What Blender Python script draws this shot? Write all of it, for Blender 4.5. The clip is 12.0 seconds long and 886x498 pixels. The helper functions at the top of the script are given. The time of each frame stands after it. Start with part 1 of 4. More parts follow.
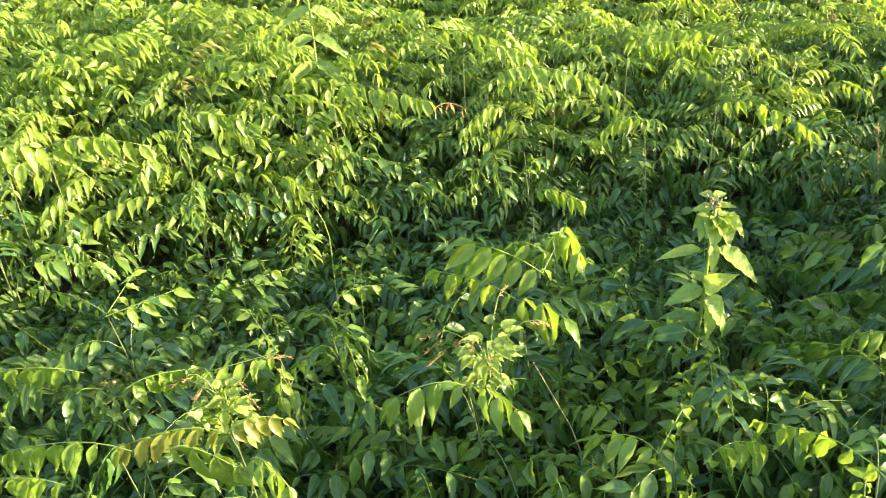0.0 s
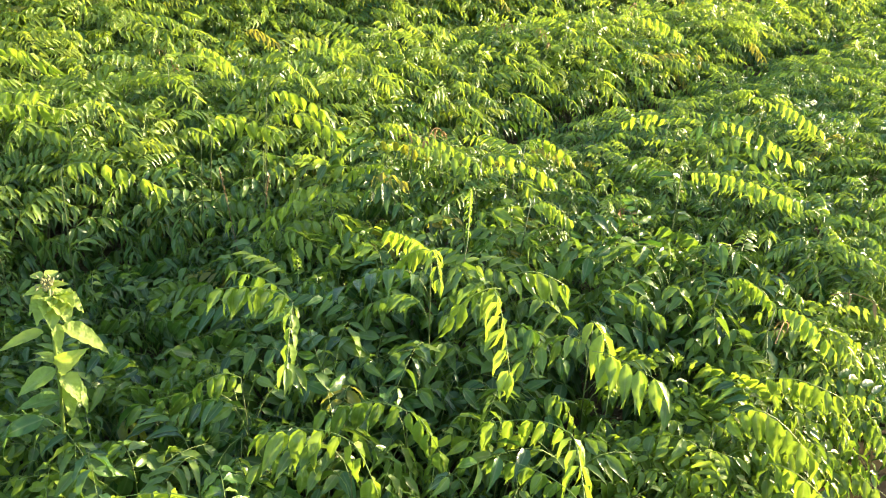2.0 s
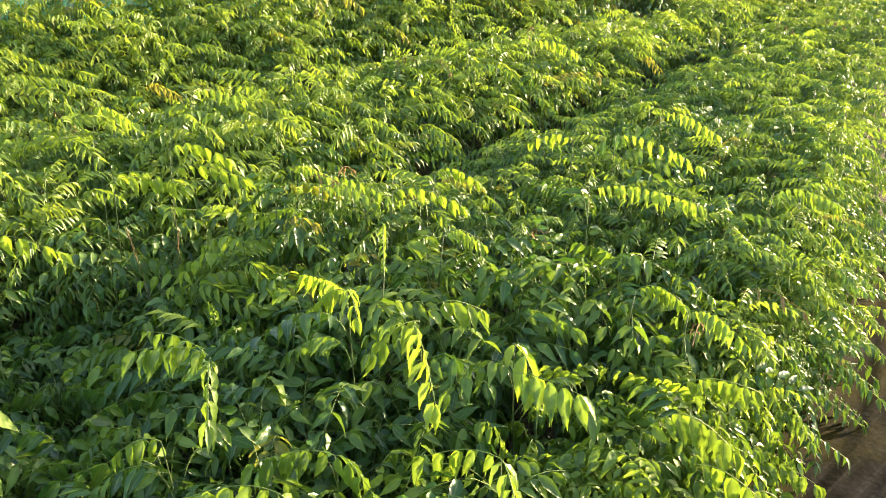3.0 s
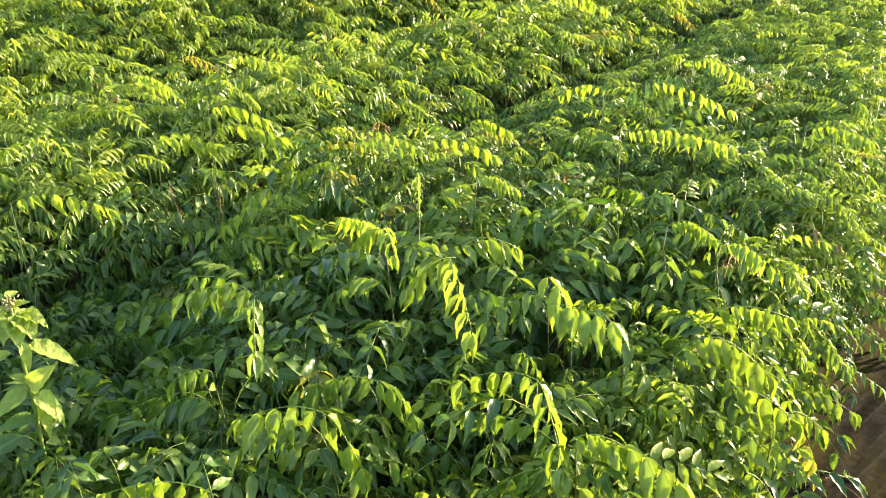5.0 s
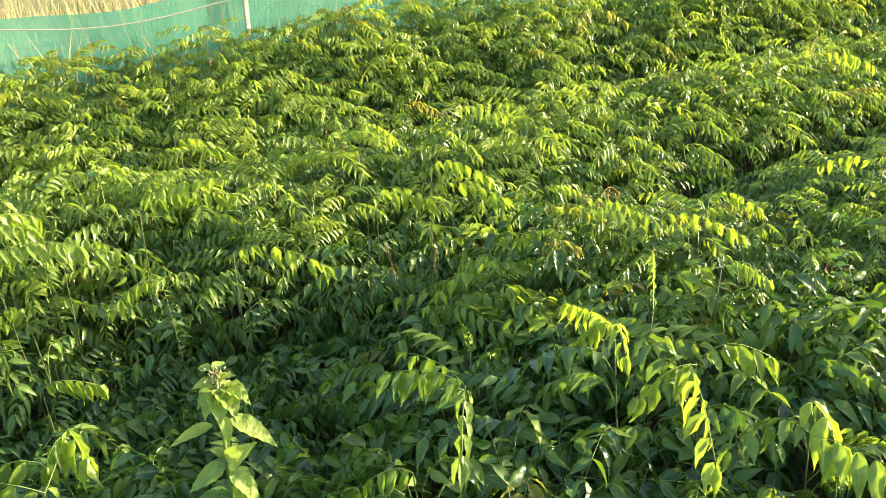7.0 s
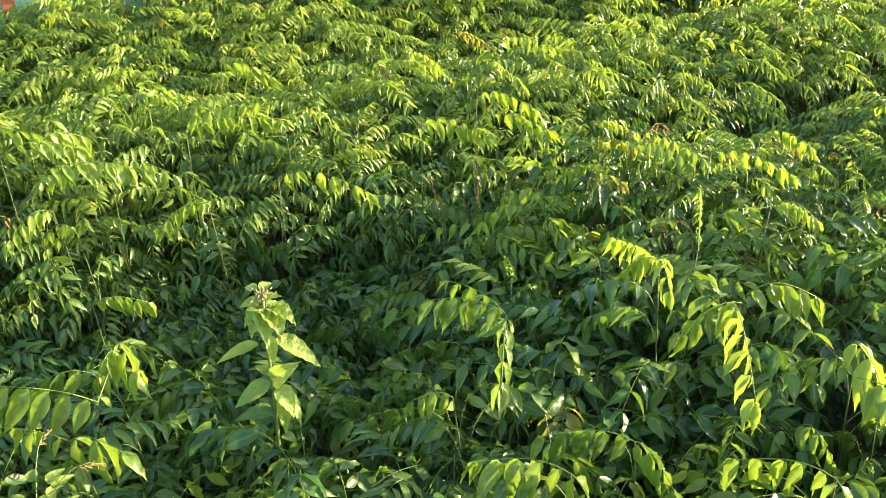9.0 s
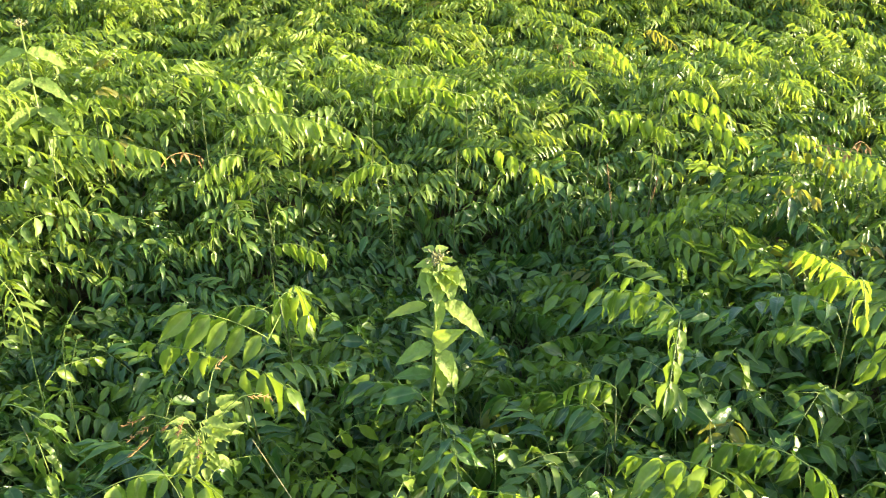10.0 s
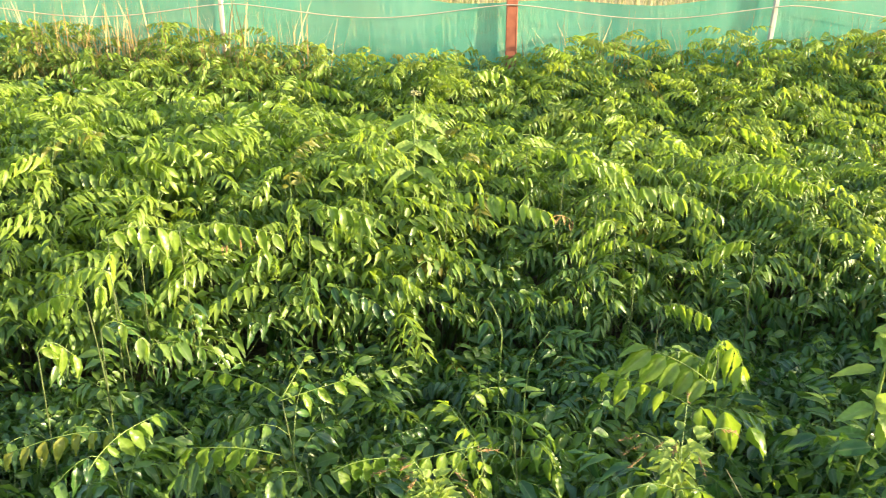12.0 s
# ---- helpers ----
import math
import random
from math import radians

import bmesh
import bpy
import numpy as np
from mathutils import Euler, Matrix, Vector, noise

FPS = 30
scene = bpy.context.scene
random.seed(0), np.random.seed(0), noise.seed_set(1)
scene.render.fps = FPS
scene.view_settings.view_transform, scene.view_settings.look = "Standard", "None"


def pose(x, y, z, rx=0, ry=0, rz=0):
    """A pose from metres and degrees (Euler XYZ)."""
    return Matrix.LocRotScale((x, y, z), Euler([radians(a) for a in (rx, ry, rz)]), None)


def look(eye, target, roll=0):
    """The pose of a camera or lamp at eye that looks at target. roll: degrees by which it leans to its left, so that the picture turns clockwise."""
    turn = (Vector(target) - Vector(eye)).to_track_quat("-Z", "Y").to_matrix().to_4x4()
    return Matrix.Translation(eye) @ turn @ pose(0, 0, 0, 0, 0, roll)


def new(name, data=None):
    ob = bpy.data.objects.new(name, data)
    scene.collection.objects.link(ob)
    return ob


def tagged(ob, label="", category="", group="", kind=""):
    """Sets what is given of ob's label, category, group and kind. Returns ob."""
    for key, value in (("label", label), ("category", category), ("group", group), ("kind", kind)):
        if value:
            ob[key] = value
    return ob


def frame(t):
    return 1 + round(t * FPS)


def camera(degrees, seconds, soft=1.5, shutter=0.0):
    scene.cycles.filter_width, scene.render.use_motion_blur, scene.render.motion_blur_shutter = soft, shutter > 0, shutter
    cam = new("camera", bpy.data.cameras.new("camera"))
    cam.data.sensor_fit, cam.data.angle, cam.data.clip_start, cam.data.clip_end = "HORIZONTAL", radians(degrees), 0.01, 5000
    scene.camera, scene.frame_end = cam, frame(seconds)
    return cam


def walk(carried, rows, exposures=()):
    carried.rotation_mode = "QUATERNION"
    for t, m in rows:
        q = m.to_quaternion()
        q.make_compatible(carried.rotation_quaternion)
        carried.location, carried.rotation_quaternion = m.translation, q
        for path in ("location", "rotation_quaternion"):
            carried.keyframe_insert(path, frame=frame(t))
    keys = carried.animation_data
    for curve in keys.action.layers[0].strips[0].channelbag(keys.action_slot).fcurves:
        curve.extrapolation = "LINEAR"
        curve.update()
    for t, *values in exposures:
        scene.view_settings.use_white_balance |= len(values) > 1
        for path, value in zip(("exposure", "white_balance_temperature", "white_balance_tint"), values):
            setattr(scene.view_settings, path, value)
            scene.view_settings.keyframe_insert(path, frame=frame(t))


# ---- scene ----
cam = camera(54.1, 12.0, soft=1.0, shutter=0.09)
PATH = [
    (0, (0.09, 0.075, 1.518), (-0.033, 1.846, 0.597), -5.1),
    (0.5, (0.126, 0.064, 1.513), (0.296, 1.795, 0.525), -3.0),
    (1, (0.183, 0.054, 1.541), (0.667, 1.71, 0.53), -0.5),
    (1.5, (0.252, 0.042, 1.591), (1.085, 1.588, 0.634), 2.0),
    (2, (0.268, 0.021, 1.604), (1.34, 1.46, 0.719), 2.7),
    (2.5, (0.278, -0.007, 1.62), (1.459, 1.382, 0.8), 0.7),
    (3, (0.297, -0.001, 1.61), (1.514, 1.36, 0.794), -0.9),
    (4.8, (0.267, -0.048, 1.553), (1.394, 1.391, 0.74), -4.3),
    (5, (0.24, -0.073, 1.546), (1.378, 1.33, 0.688), -3.7),
    (5.5, (0.203, -0.087, 1.549), (1.32, 1.307, 0.648), -3.1),
    (6, (0.263, 0.034, 1.54), (1.28, 1.543, 0.711), -3.0),
    (6.5, (0.342, 0.153, 1.537), (1.193, 1.795, 0.774), -4.0),
    (7, (0.343, 0.161, 1.562), (1.113, 1.848, 0.813), -5.0),
    (7.2, (0.359, 0.163, 1.558), (1.137, 1.834, 0.78), -4.6),
    (8.8, (0.331, 0.159, 1.545), (1.008, 1.822, 0.665), -4.4),
    (9, (0.325, 0.161, 1.55), (0.982, 1.834, 0.673), -4.4),
    (9.5, (0.32, 0.169, 1.528), (0.866, 1.872, 0.634), -3.8),
    (10, (0.256, 0.183, 1.51), (0.599, 1.95, 0.638), -1.1),
    (10.5, (0.164, 0.211, 1.504), (0.422, 2.017, 0.684), -0.8),
    (11, (-0.024, 0.097, 1.556), (0.282, 1.911, 0.772), -2.1),
    (11.5, (-0.214, -0.028, 1.568), (0.005, 1.813, 0.82), -1.4),
    (12, (-0.43, -0.004, 1.536), (-0.435, 1.874, 0.85), 0.2),
]
walk(cam, [(t, look(eye, target, roll)) for t, eye, target, roll in PATH], [(0, 2.27, 6500, 10), (0.5, 2.47, 6500, 10), (1.0, 2.50, 6530, 10), (1.5, 2.32, 6550, 10), (2.5, 2.17, 6900, 11), (3.0, 2.03, 6900, 11), (5.5, 2.16, 6900, 11), (6.5, 2.01, 6700, 10), (7, 1.97, 6600, 10), (9.5, 2.07, 6500, 10), (11, 2.27, 6500, 10), (12, 2.01, 6550, 10)])

# ---- light: a low evening sun from the right, clear sky ----
SUN_AZ, SUN_EL = radians(104), radians(9.5)
world = bpy.data.worlds.new("evening_sky")
scene.world = world
world.use_nodes = True
wn = world.node_tree
sky = wn.nodes.new("ShaderNodeTexSky")
sky.sky_type, sky.sun_disc = "NISHITA", False
sky.sun_elevation, sky.sun_rotation = SUN_EL, SUN_AZ
wn.links.new(sky.outputs[0], wn.nodes["Background"].inputs[0])
wn.nodes["Background"].inputs[1].default_value = 0.15
sun = new("sun", bpy.data.lights.new("sun", "SUN"))
sun.data.energy, sun.data.angle, sun.data.color = 4.15, radians(0.6), (1.0, 0.84, 0.57)
SUN_DIR = Vector((math.cos(SUN_EL) * math.sin(SUN_AZ), math.cos(SUN_EL) * math.cos(SUN_AZ), math.sin(SUN_EL)))
sun.matrix_world = look(SUN_DIR * 30, (0, 0, 0))


# ---- materials ----
def nodes_of(name):
    m = bpy.data.materials.new(name)
    m.use_nodes = True
    t = m.node_tree
    return m, t, t.nodes["Principled BSDF"]


def node(t, kind, **values):
    n = t.nodes.new(kind)
    for k, v in values.items():
        n.inputs[k.replace("_", " ")].default_value = v
    return n


def ramp(t, fac, *stops):
    n = t.nodes.new("ShaderNodeValToRGB")
    e = n.color_ramp.elements
    while len(e) < len(stops):
        e.new(0.5)
    for el, (p, c) in zip(e, stops):
        el.position, el.color = p, (*c, 1)
    t.links.new(fac, n.inputs[0])
    return n.outputs[0]


def mathn(t, op, a, b=None):
    n = t.nodes.new("ShaderNodeMath")
    n.operation = op
    for i, v in enumerate((a, b)):
        if v is None:
            continue
        if isinstance(v, (int, float)):
            n.inputs[i].default_value = v
        else:
            t.links.new(v, n.inputs[i])
    return n.outputs[0]


def mixc(t, fac, a, b, blend="MIX"):
    n = t.nodes.new("ShaderNodeMix")
    n.data_type, n.blend_type = "RGBA", blend
    for i, v in ((0, fac), (6, a), (7, b)):
        if isinstance(v, (int, float)):
            n.inputs[i].default_value = v
        elif isinstance(v, tuple):
            n.inputs[i].default_value = (*v, 1)
        else:
            t.links.new(v, n.inputs[i])
    return n.outputs[2]


def noise_of(t, scale, detail=3.0):
    n = node(t, "ShaderNodeTexNoise", Scale=scale, Detail=detail)
    c = t.nodes.new("ShaderNodeTexCoord")
    t.links.new(c.outputs["Object"], n.inputs["Vector"])
    return n.outputs[0]


def bump(t, height, strength, distance):
    n = node(t, "ShaderNodeBump", Strength=strength, Distance=distance)
    t.links.new(height, n.inputs["Height"])
    return n.outputs[0]


def leaf_material(name, old, full, young, red, gloss, through_part, relief=0.006):
    """Leaf: youth 0 old, set low as painted shade by the bed gap too, 1 fresh yellow-green, 2 reddish flush; a pale
    midrib; light passes through the blade.
    """
    m, t, p = nodes_of(name)
    info, geo = t.nodes.new("ShaderNodeObjectInfo"), t.nodes.new("ShaderNodeNewGeometry")
    rnd = mathn(t, "FRACT", mathn(t, "ADD", info.outputs["Random"], geo.outputs["Random Per Island"]))
    youth = t.nodes.new("ShaderNodeAttribute")
    youth.attribute_name = "youth"
    rib = t.nodes.new("ShaderNodeAttribute")
    rib.attribute_name = "rib"
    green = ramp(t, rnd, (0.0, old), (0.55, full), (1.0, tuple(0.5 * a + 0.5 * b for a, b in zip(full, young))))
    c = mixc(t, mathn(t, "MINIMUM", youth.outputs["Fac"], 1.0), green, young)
    c = mixc(t, mathn(t, "MAXIMUM", mathn(t, "SUBTRACT", youth.outputs["Fac"], 1.0), 0.0), c, red)
    pos = t.nodes.new("ShaderNodeNewGeometry").outputs["Position"]
    patch = node(t, "ShaderNodeTexNoise", Scale=60.0, Detail=2.0)
    t.links.new(pos, patch.inputs["Vector"])
    c = mixc(t, 0.55, c, ramp(t, patch.outputs[0], (0.3, (0.55, 0.55, 0.5)), (0.7, (1.0, 1.0, 1.0))), "MULTIPLY")
    ribf = mathn(t, "MULTIPLY", mathn(t, "POWER", rib.outputs["Fac"], 9.0), 0.4)
    c = mixc(t, ribf, c, tuple(0.55 * a + 0.12 for a in young))
    t.links.new(c, p.inputs["Base Color"])
    t.links.new(mathn(t, "ADD", mathn(t, "MULTIPLY", rnd, 0.2), gloss), p.inputs["Roughness"])
    p.inputs["Specular IOR Level"].default_value = 0.6
    t.links.new(bump(t, patch.outputs[0], 0.5, relief), p.inputs["Normal"])
    tr = t.nodes.new("ShaderNodeBsdfTranslucent")
    t.links.new(mixc(t, 1.0, c, (1.70, 1.63, 0.70), "MULTIPLY"), tr.inputs["Color"])
    mx = t.nodes.new("ShaderNodeMixShader")
    t.links.new(mathn(t, "ADD", mathn(t, "MULTIPLY", mathn(t, "MINIMUM", youth.outputs["Fac"], 1.0), 0.22), through_part), mx.inputs[0])
    t.links.new(p.outputs[0], mx.inputs[1])
    t.links.new(tr.outputs[0], mx.inputs[2])
    t.links.new(mx.outputs[0], t.nodes["Material Output"].inputs[0])
    return m


LEAF = leaf_material("seedling_leaf", (0.034, 0.094, 0.022), (0.074, 0.173, 0.031), (0.285, 0.395, 0.060), (0.26, 0.13, 0.05), 0.27, 0.28)
WEED_LEAF = leaf_material("weed_leaf", (0.13, 0.26, 0.05), (0.22, 0.36, 0.07), (0.36, 0.47, 0.11), (0.4, 0.3, 0.1), 0.5, 0.25, 0.022)


def plain(name, dark, light, scale, rough, relief=0.3, metal=0.0):
    m, t, p = nodes_of(name)
    n = noise_of(t, scale, 5.0)
    info = t.nodes.new("ShaderNodeObjectInfo")
    f = mathn(t, "ADD", mathn(t, "MULTIPLY", info.outputs["Random"], 0.2), n)
    t.links.new(ramp(t, f, (0.3, dark), (0.8, light)), p.inputs["Base Color"])
    p.inputs["Roughness"].default_value, p.inputs["Metallic"].default_value = rough, metal
    t.links.new(bump(t, n, relief, 0.01), p.inputs["Normal"])
    return m


STALK = plain("green_stalk", (0.10, 0.17, 0.03), (0.26, 0.33, 0.07), 40, 0.5)
STEM = plain("seedling_stem", (0.05, 0.075, 0.02), (0.13, 0.16, 0.045), 40, 0.6)
TWIG = plain("brown_twig", (0.16, 0.09, 0.05), (0.34, 0.20, 0.11), 60, 0.7)
STRAW = plain("dry_straw", (0.38, 0.29, 0.12), (0.62, 0.50, 0.24), 20, 0.7)
BUFF = plain("buff_flower", (0.20, 0.20, 0.08), (0.38, 0.36, 0.16), 60, 0.8)
SEED = plain("seed_head", (0.19, 0.10, 0.04), (0.38, 0.23, 0.09), 90, 0.8)
TAN = plain("tan_dry_stalk", (0.42, 0.25, 0.09), (0.66, 0.45, 0.20), 20, 0.7)
RUSTY = plain("rust_red_post", (0.20, 0.055, 0.03), (0.42, 0.13, 0.065), 14, 0.7)
PALE_WOOD = plain("bleached_wood", (0.36, 0.30, 0.24), (0.62, 0.55, 0.46), 25, 0.75)
ROPE = plain("pale_rope", (0.34, 0.33, 0.26), (0.55, 0.53, 0.42), 80, 0.8)


def soil_material():
    m, t, p = nodes_of("damp_soil")
    a, b = noise_of(t, 3.0, 6.0), noise_of(t, 45.0, 4.0)
    c = mixc(t, 0.5, ramp(t, a, (0.3, (0.055, 0.038, 0.022)), (0.7, (0.15, 0.105, 0.06))), ramp(t, b, (0.3, (0.03, 0.022, 0.013)), (0.75, (0.18, 0.14, 0.08))))
    t.links.new(c, p.inputs["Base Color"])
    p.inputs["Roughness"].default_value = 0.95
    t.links.new(bump(t, b, 0.8, 0.03), p.inputs["Normal"])
    return m


def mat_material():
    """Worn dark plastic ground sheet: purplish grey, patches of brown mud and yellow moss, pale scuffs along its length."""
    m, t, p = nodes_of("muddy_ground_sheet")
    a, b, g = noise_of(t, 4.0, 6.0), noise_of(t, 55.0, 5.0), noise_of(t, 9.0, 5.0)
    co = t.nodes.new("ShaderNodeTexCoord")
    turn = t.nodes.new("ShaderNodeMapping")
    turn.inputs["Rotation"].default_value = (0, 0, radians(-14))
    turn.inputs["Scale"].default_value = (1.2, 34.0, 1.0)
    t.links.new(co.outputs["Object"], turn.inputs["Vector"])
    streak = node(t, "ShaderNodeTexNoise", Scale=1.6, Detail=4.0)
    t.links.new(turn.outputs[0], streak.inputs["Vector"])
    c = ramp(t, g, (0.36, (0.0105, 0.0085, 0.0048)), (0.5, (0.016, 0.0132, 0.0092)), (0.62, (0.022, 0.0185, 0.0175)))
    c = mixc(t, ramp(t, a, (0.42, (0, 0, 0)), (0.60, (0.85, 0.85, 0.85))), c, (0.046, 0.036, 0.003))
    c = mixc(t, ramp(t, streak.outputs[0], (0.52, (0, 0, 0)), (0.70, (0.8, 0.8, 0.8))), c, (0.05, 0.042, 0.034))
    c = mixc(t, 0.7, c, ramp(t, b, (0.3, (0.4, 0.38, 0.35)), (0.7, (1.0, 1.0, 1.0))), "MULTIPLY")
    t.links.new(c, p.inputs["Base Color"])
    t.links.new(ramp(t, g, (0.3, (0.98, 0.98, 0.98)), (0.7, (0.85, 0.85, 0.85))), p.inputs["Roughness"])
    p.inputs["Specular IOR Level"].default_value = 0.08
    t.links.new(bump(t, mixc(t, 0.5, b, streak.outputs[0]), 0.5, 0.008), p.inputs["Normal"])
    return m


def net_material():
    """Teal shade netting: fine woven threads with gaps."""
    m, t, p = nodes_of("green_shade_net")
    co = t.nodes.new("ShaderNodeTexCoord")
    w = []
    for axis, scale in (("Z", 52.0), ("X", 30.0)):
        n = node(t, "ShaderNodeTexWave", Scale=scale, Distortion=0.4)
        n.bands_direction = axis
        t.links.new(co.outputs["Object"], n.inputs["Vector"])
        w.append(n.outputs["Fac"])
    thread = mathn(t, "MAXIMUM", w[0], mathn(t, "MULTIPLY", w[1], 0.8))
    cover = ramp(t, thread, (0.15, (0.50, 0.50, 0.50)), (0.75, (0.92, 0.92, 0.92)))
    big = noise_of(t, 1.3, 3.0)
    c = ramp(t, big, (0.3, (0.065, 0.36, 0.24)), (0.7, (0.17, 0.53, 0.385)))
    t.links.new(c, p.inputs["Base Color"])
    p.inputs["Roughness"].default_value = 0.6
    tr = t.nodes.new("ShaderNodeBsdfTranslucent")
    t.links.new(mixc(t, 1.0, c, (1.25, 1.25, 1.2), "MULTIPLY"), tr.inputs["Color"])
    m1, m2, clear = t.nodes.new("ShaderNodeMixShader"), t.nodes.new("ShaderNodeMixShader"), t.nodes.new("ShaderNodeBsdfTransparent")
    m1.inputs[0].default_value = 0.5
    t.links.new(p.outputs[0], m1.inputs[1])
    t.links.new(tr.outputs[0], m1.inputs[2])
    t.links.new(cover, m2.inputs[0])
    t.links.new(clear.outputs[0], m2.inputs[1])
    t.links.new(m1.outputs[0], m2.inputs[2])
    t.links.new(m2.outputs[0], t.nodes["Material Output"].inputs[0])
    return m


def field_material():
    m, t, p = nodes_of("dry_field")
    a, b = noise_of(t, 0.7, 5.0), noise_of(t, 30.0, 4.0)
    c = mixc(t, 0.5, ramp(t, a, (0.3, (0.22, 0.20, 0.06)), (0.7, (0.40, 0.32, 0.13))), ramp(t, b, (0.3, (0.14, 0.12, 0.04)), (0.7, (0.46, 0.38, 0.16))))
    t.links.new(c, p.inputs["Base Color"])
    p.inputs["Roughness"].default_value = 0.95
    t.links.new(bump(t, b, 0.7, 0.03), p.inputs["Normal"])
    return m


SOIL, GROUND_SHEET, NET, FIELD = soil_material(), mat_material(), net_material(), field_material()


# ---- mesh tools ----
def unit(v):
    return v / np.maximum(np.linalg.norm(v, axis=-1, keepdims=True), 1e-9)


def tri_mesh(name, V, T, materials, youth=None, rib=None, slot=None, smooth=True):
    """A mesh from arrays of vertices and triangles, with its leaf attributes and material slots."""
    me = bpy.data.meshes.new(name)
    me.vertices.add(len(V))
    me.vertices.foreach_set("co", np.ascontiguousarray(V, np.float32).ravel())
    me.loops.add(3 * len(T))
    me.loops.foreach_set("vertex_index", np.ascontiguousarray(T, np.int32).ravel())
    me.polygons.add(len(T))
    me.polygons.foreach_set("loop_start", np.arange(0, 3 * len(T), 3, dtype=np.int32))
    if slot is not None:
        me.polygons.foreach_set("material_index", np.ascontiguousarray(slot, np.int32))
    me.polygons.foreach_set("use_smooth", np.full(len(T), smooth, bool))
    for key, values in (("youth", youth), ("rib", rib)):
        if values is not None:
            me.attributes.new(key, "FLOAT", "POINT").data.foreach_set("value", np.ascontiguousarray(values, np.float32))
    for m in materials:
        me.materials.append(m)
    me.update()
    me.validate()
    return me


NEAR_LEAF = ((0.05, 0.36), (0.16, 0.80), (0.33, 1.0), (0.53, 0.84), (0.72, 0.47), (0.87, 0.17))
OVATE_LEAF = ((0.03, 0.34), (0.09, 0.66), (0.17, 0.88), (0.27, 1.0), (0.38, 0.98), (0.49, 0.90), (0.60, 0.76), (0.71, 0.58), (0.81, 0.40), (0.90, 0.21), (0.96, 0.09))
MID_LEAF = ((0.12, 0.68), (0.36, 1.0), (0.70, 0.52))


def leaflets(O, D, N, L, W, curl, wave, outline):
    """Blades from their foot O along D, the upper face along N: pointed, folded along the midrib, tips curling under."""
    k, m = len(O), len(outline)
    X = unit(np.cross(D, N))
    V = np.zeros((k, 3 * m + 2, 3))
    rib = np.zeros((k, 3 * m + 2))
    V[:, 0], rib[:, 0] = O, 1.0
    for j, (s, w) in enumerate(outline):
        mid = O + D * (L * s)[:, None] - N * (curl * L * s * s)[:, None]
        half = X * (W * w * 0.5)[:, None]
        up = N * (W * w * 0.28)[:, None]
        ripple = N * (wave * W * (0.15 if j % 2 else -0.15))[:, None]
        V[:, 1 + 3 * j], V[:, 2 + 3 * j], V[:, 3 + 3 * j] = mid - half + up + ripple, mid, mid + half + up - ripple
        rib[:, 2 + 3 * j] = 1.0
    V[:, -1] = O + D * L[:, None] - N * (curl * L * 1.15)[:, None]
    rib[:, -1] = 1.0
    t = [(0, 1, 2), (0, 2, 3)]
    for j in range(m - 1):
        a, b = 1 + 3 * j, 4 + 3 * j
        t += [(a, b, b + 1), (a, b + 1, a + 1), (a + 1, b + 1, b + 2), (a + 1, b + 2, a + 2)]
    e = 3 * m - 2
    t += [(e, 3 * m + 1, e + 1), (e + 1, 3 * m + 1, e + 2)]
    T = np.array(t)[None] + (np.arange(k) * (3 * m + 2))[:, None, None]
    return V.reshape(-1, 3), T.reshape(-1, 3), rib.ravel()


def tube(P, r0, r1, sides=4):
    """A tapering stem along the points P."""
    P = np.asarray(P, float)
    k = len(P)
    d = unit(np.gradient(P, axis=0))
    ref = np.where(np.abs(d[:, 2:]) > 0.9, np.array([[1.0, 0, 0]]), np.array([[0, 0, 1.0]]))
    a = unit(np.cross(d, ref))
    b = np.cross(d, a)
    r = np.linspace(r0, r1, k)[:, None]
    ring = [P + (a * math.cos(q) + b * math.sin(q)) * r for q in np.linspace(0, 2 * math.pi, sides, endpoint=False)]
    V = np.stack(ring, 1).reshape(-1, 3)
    t = []
    for j in range(k - 1):
        for i in range(sides):
            p, q = j * sides + i, j * sides + (i + 1) % sides
            t += [(p, q, q + sides), (p, q + sides, p + sides)]
    t += [((k - 1) * sides, (k - 1) * sides + i, (k - 1) * sides + i + 1) for i in range(1, sides - 1)]
    return V, np.array(t)


class Gather:
    """Collects pieces of geometry that become one mesh."""

    def __init__(self):
        self.v, self.t, self.y, self.r, self.s, self.n = [], [], [], [], [], 0

    def add(self, V, T, youth=0.0, rib=0.0, slot=0):
        self.v.append(V)
        self.t.append(T + self.n)
        self.y.append(np.broadcast_to(np.asarray(youth, float), (len(V),)))
        self.r.append(np.broadcast_to(np.asarray(rib, float), (len(V),)))
        self.s.append(np.full(len(T), slot))
        self.n += len(V)

    def mesh(self, name, materials):
        c = np.concatenate
        return tri_mesh(name, c(self.v), c(self.t), materials, c(self.y), c(self.r), c(self.s))


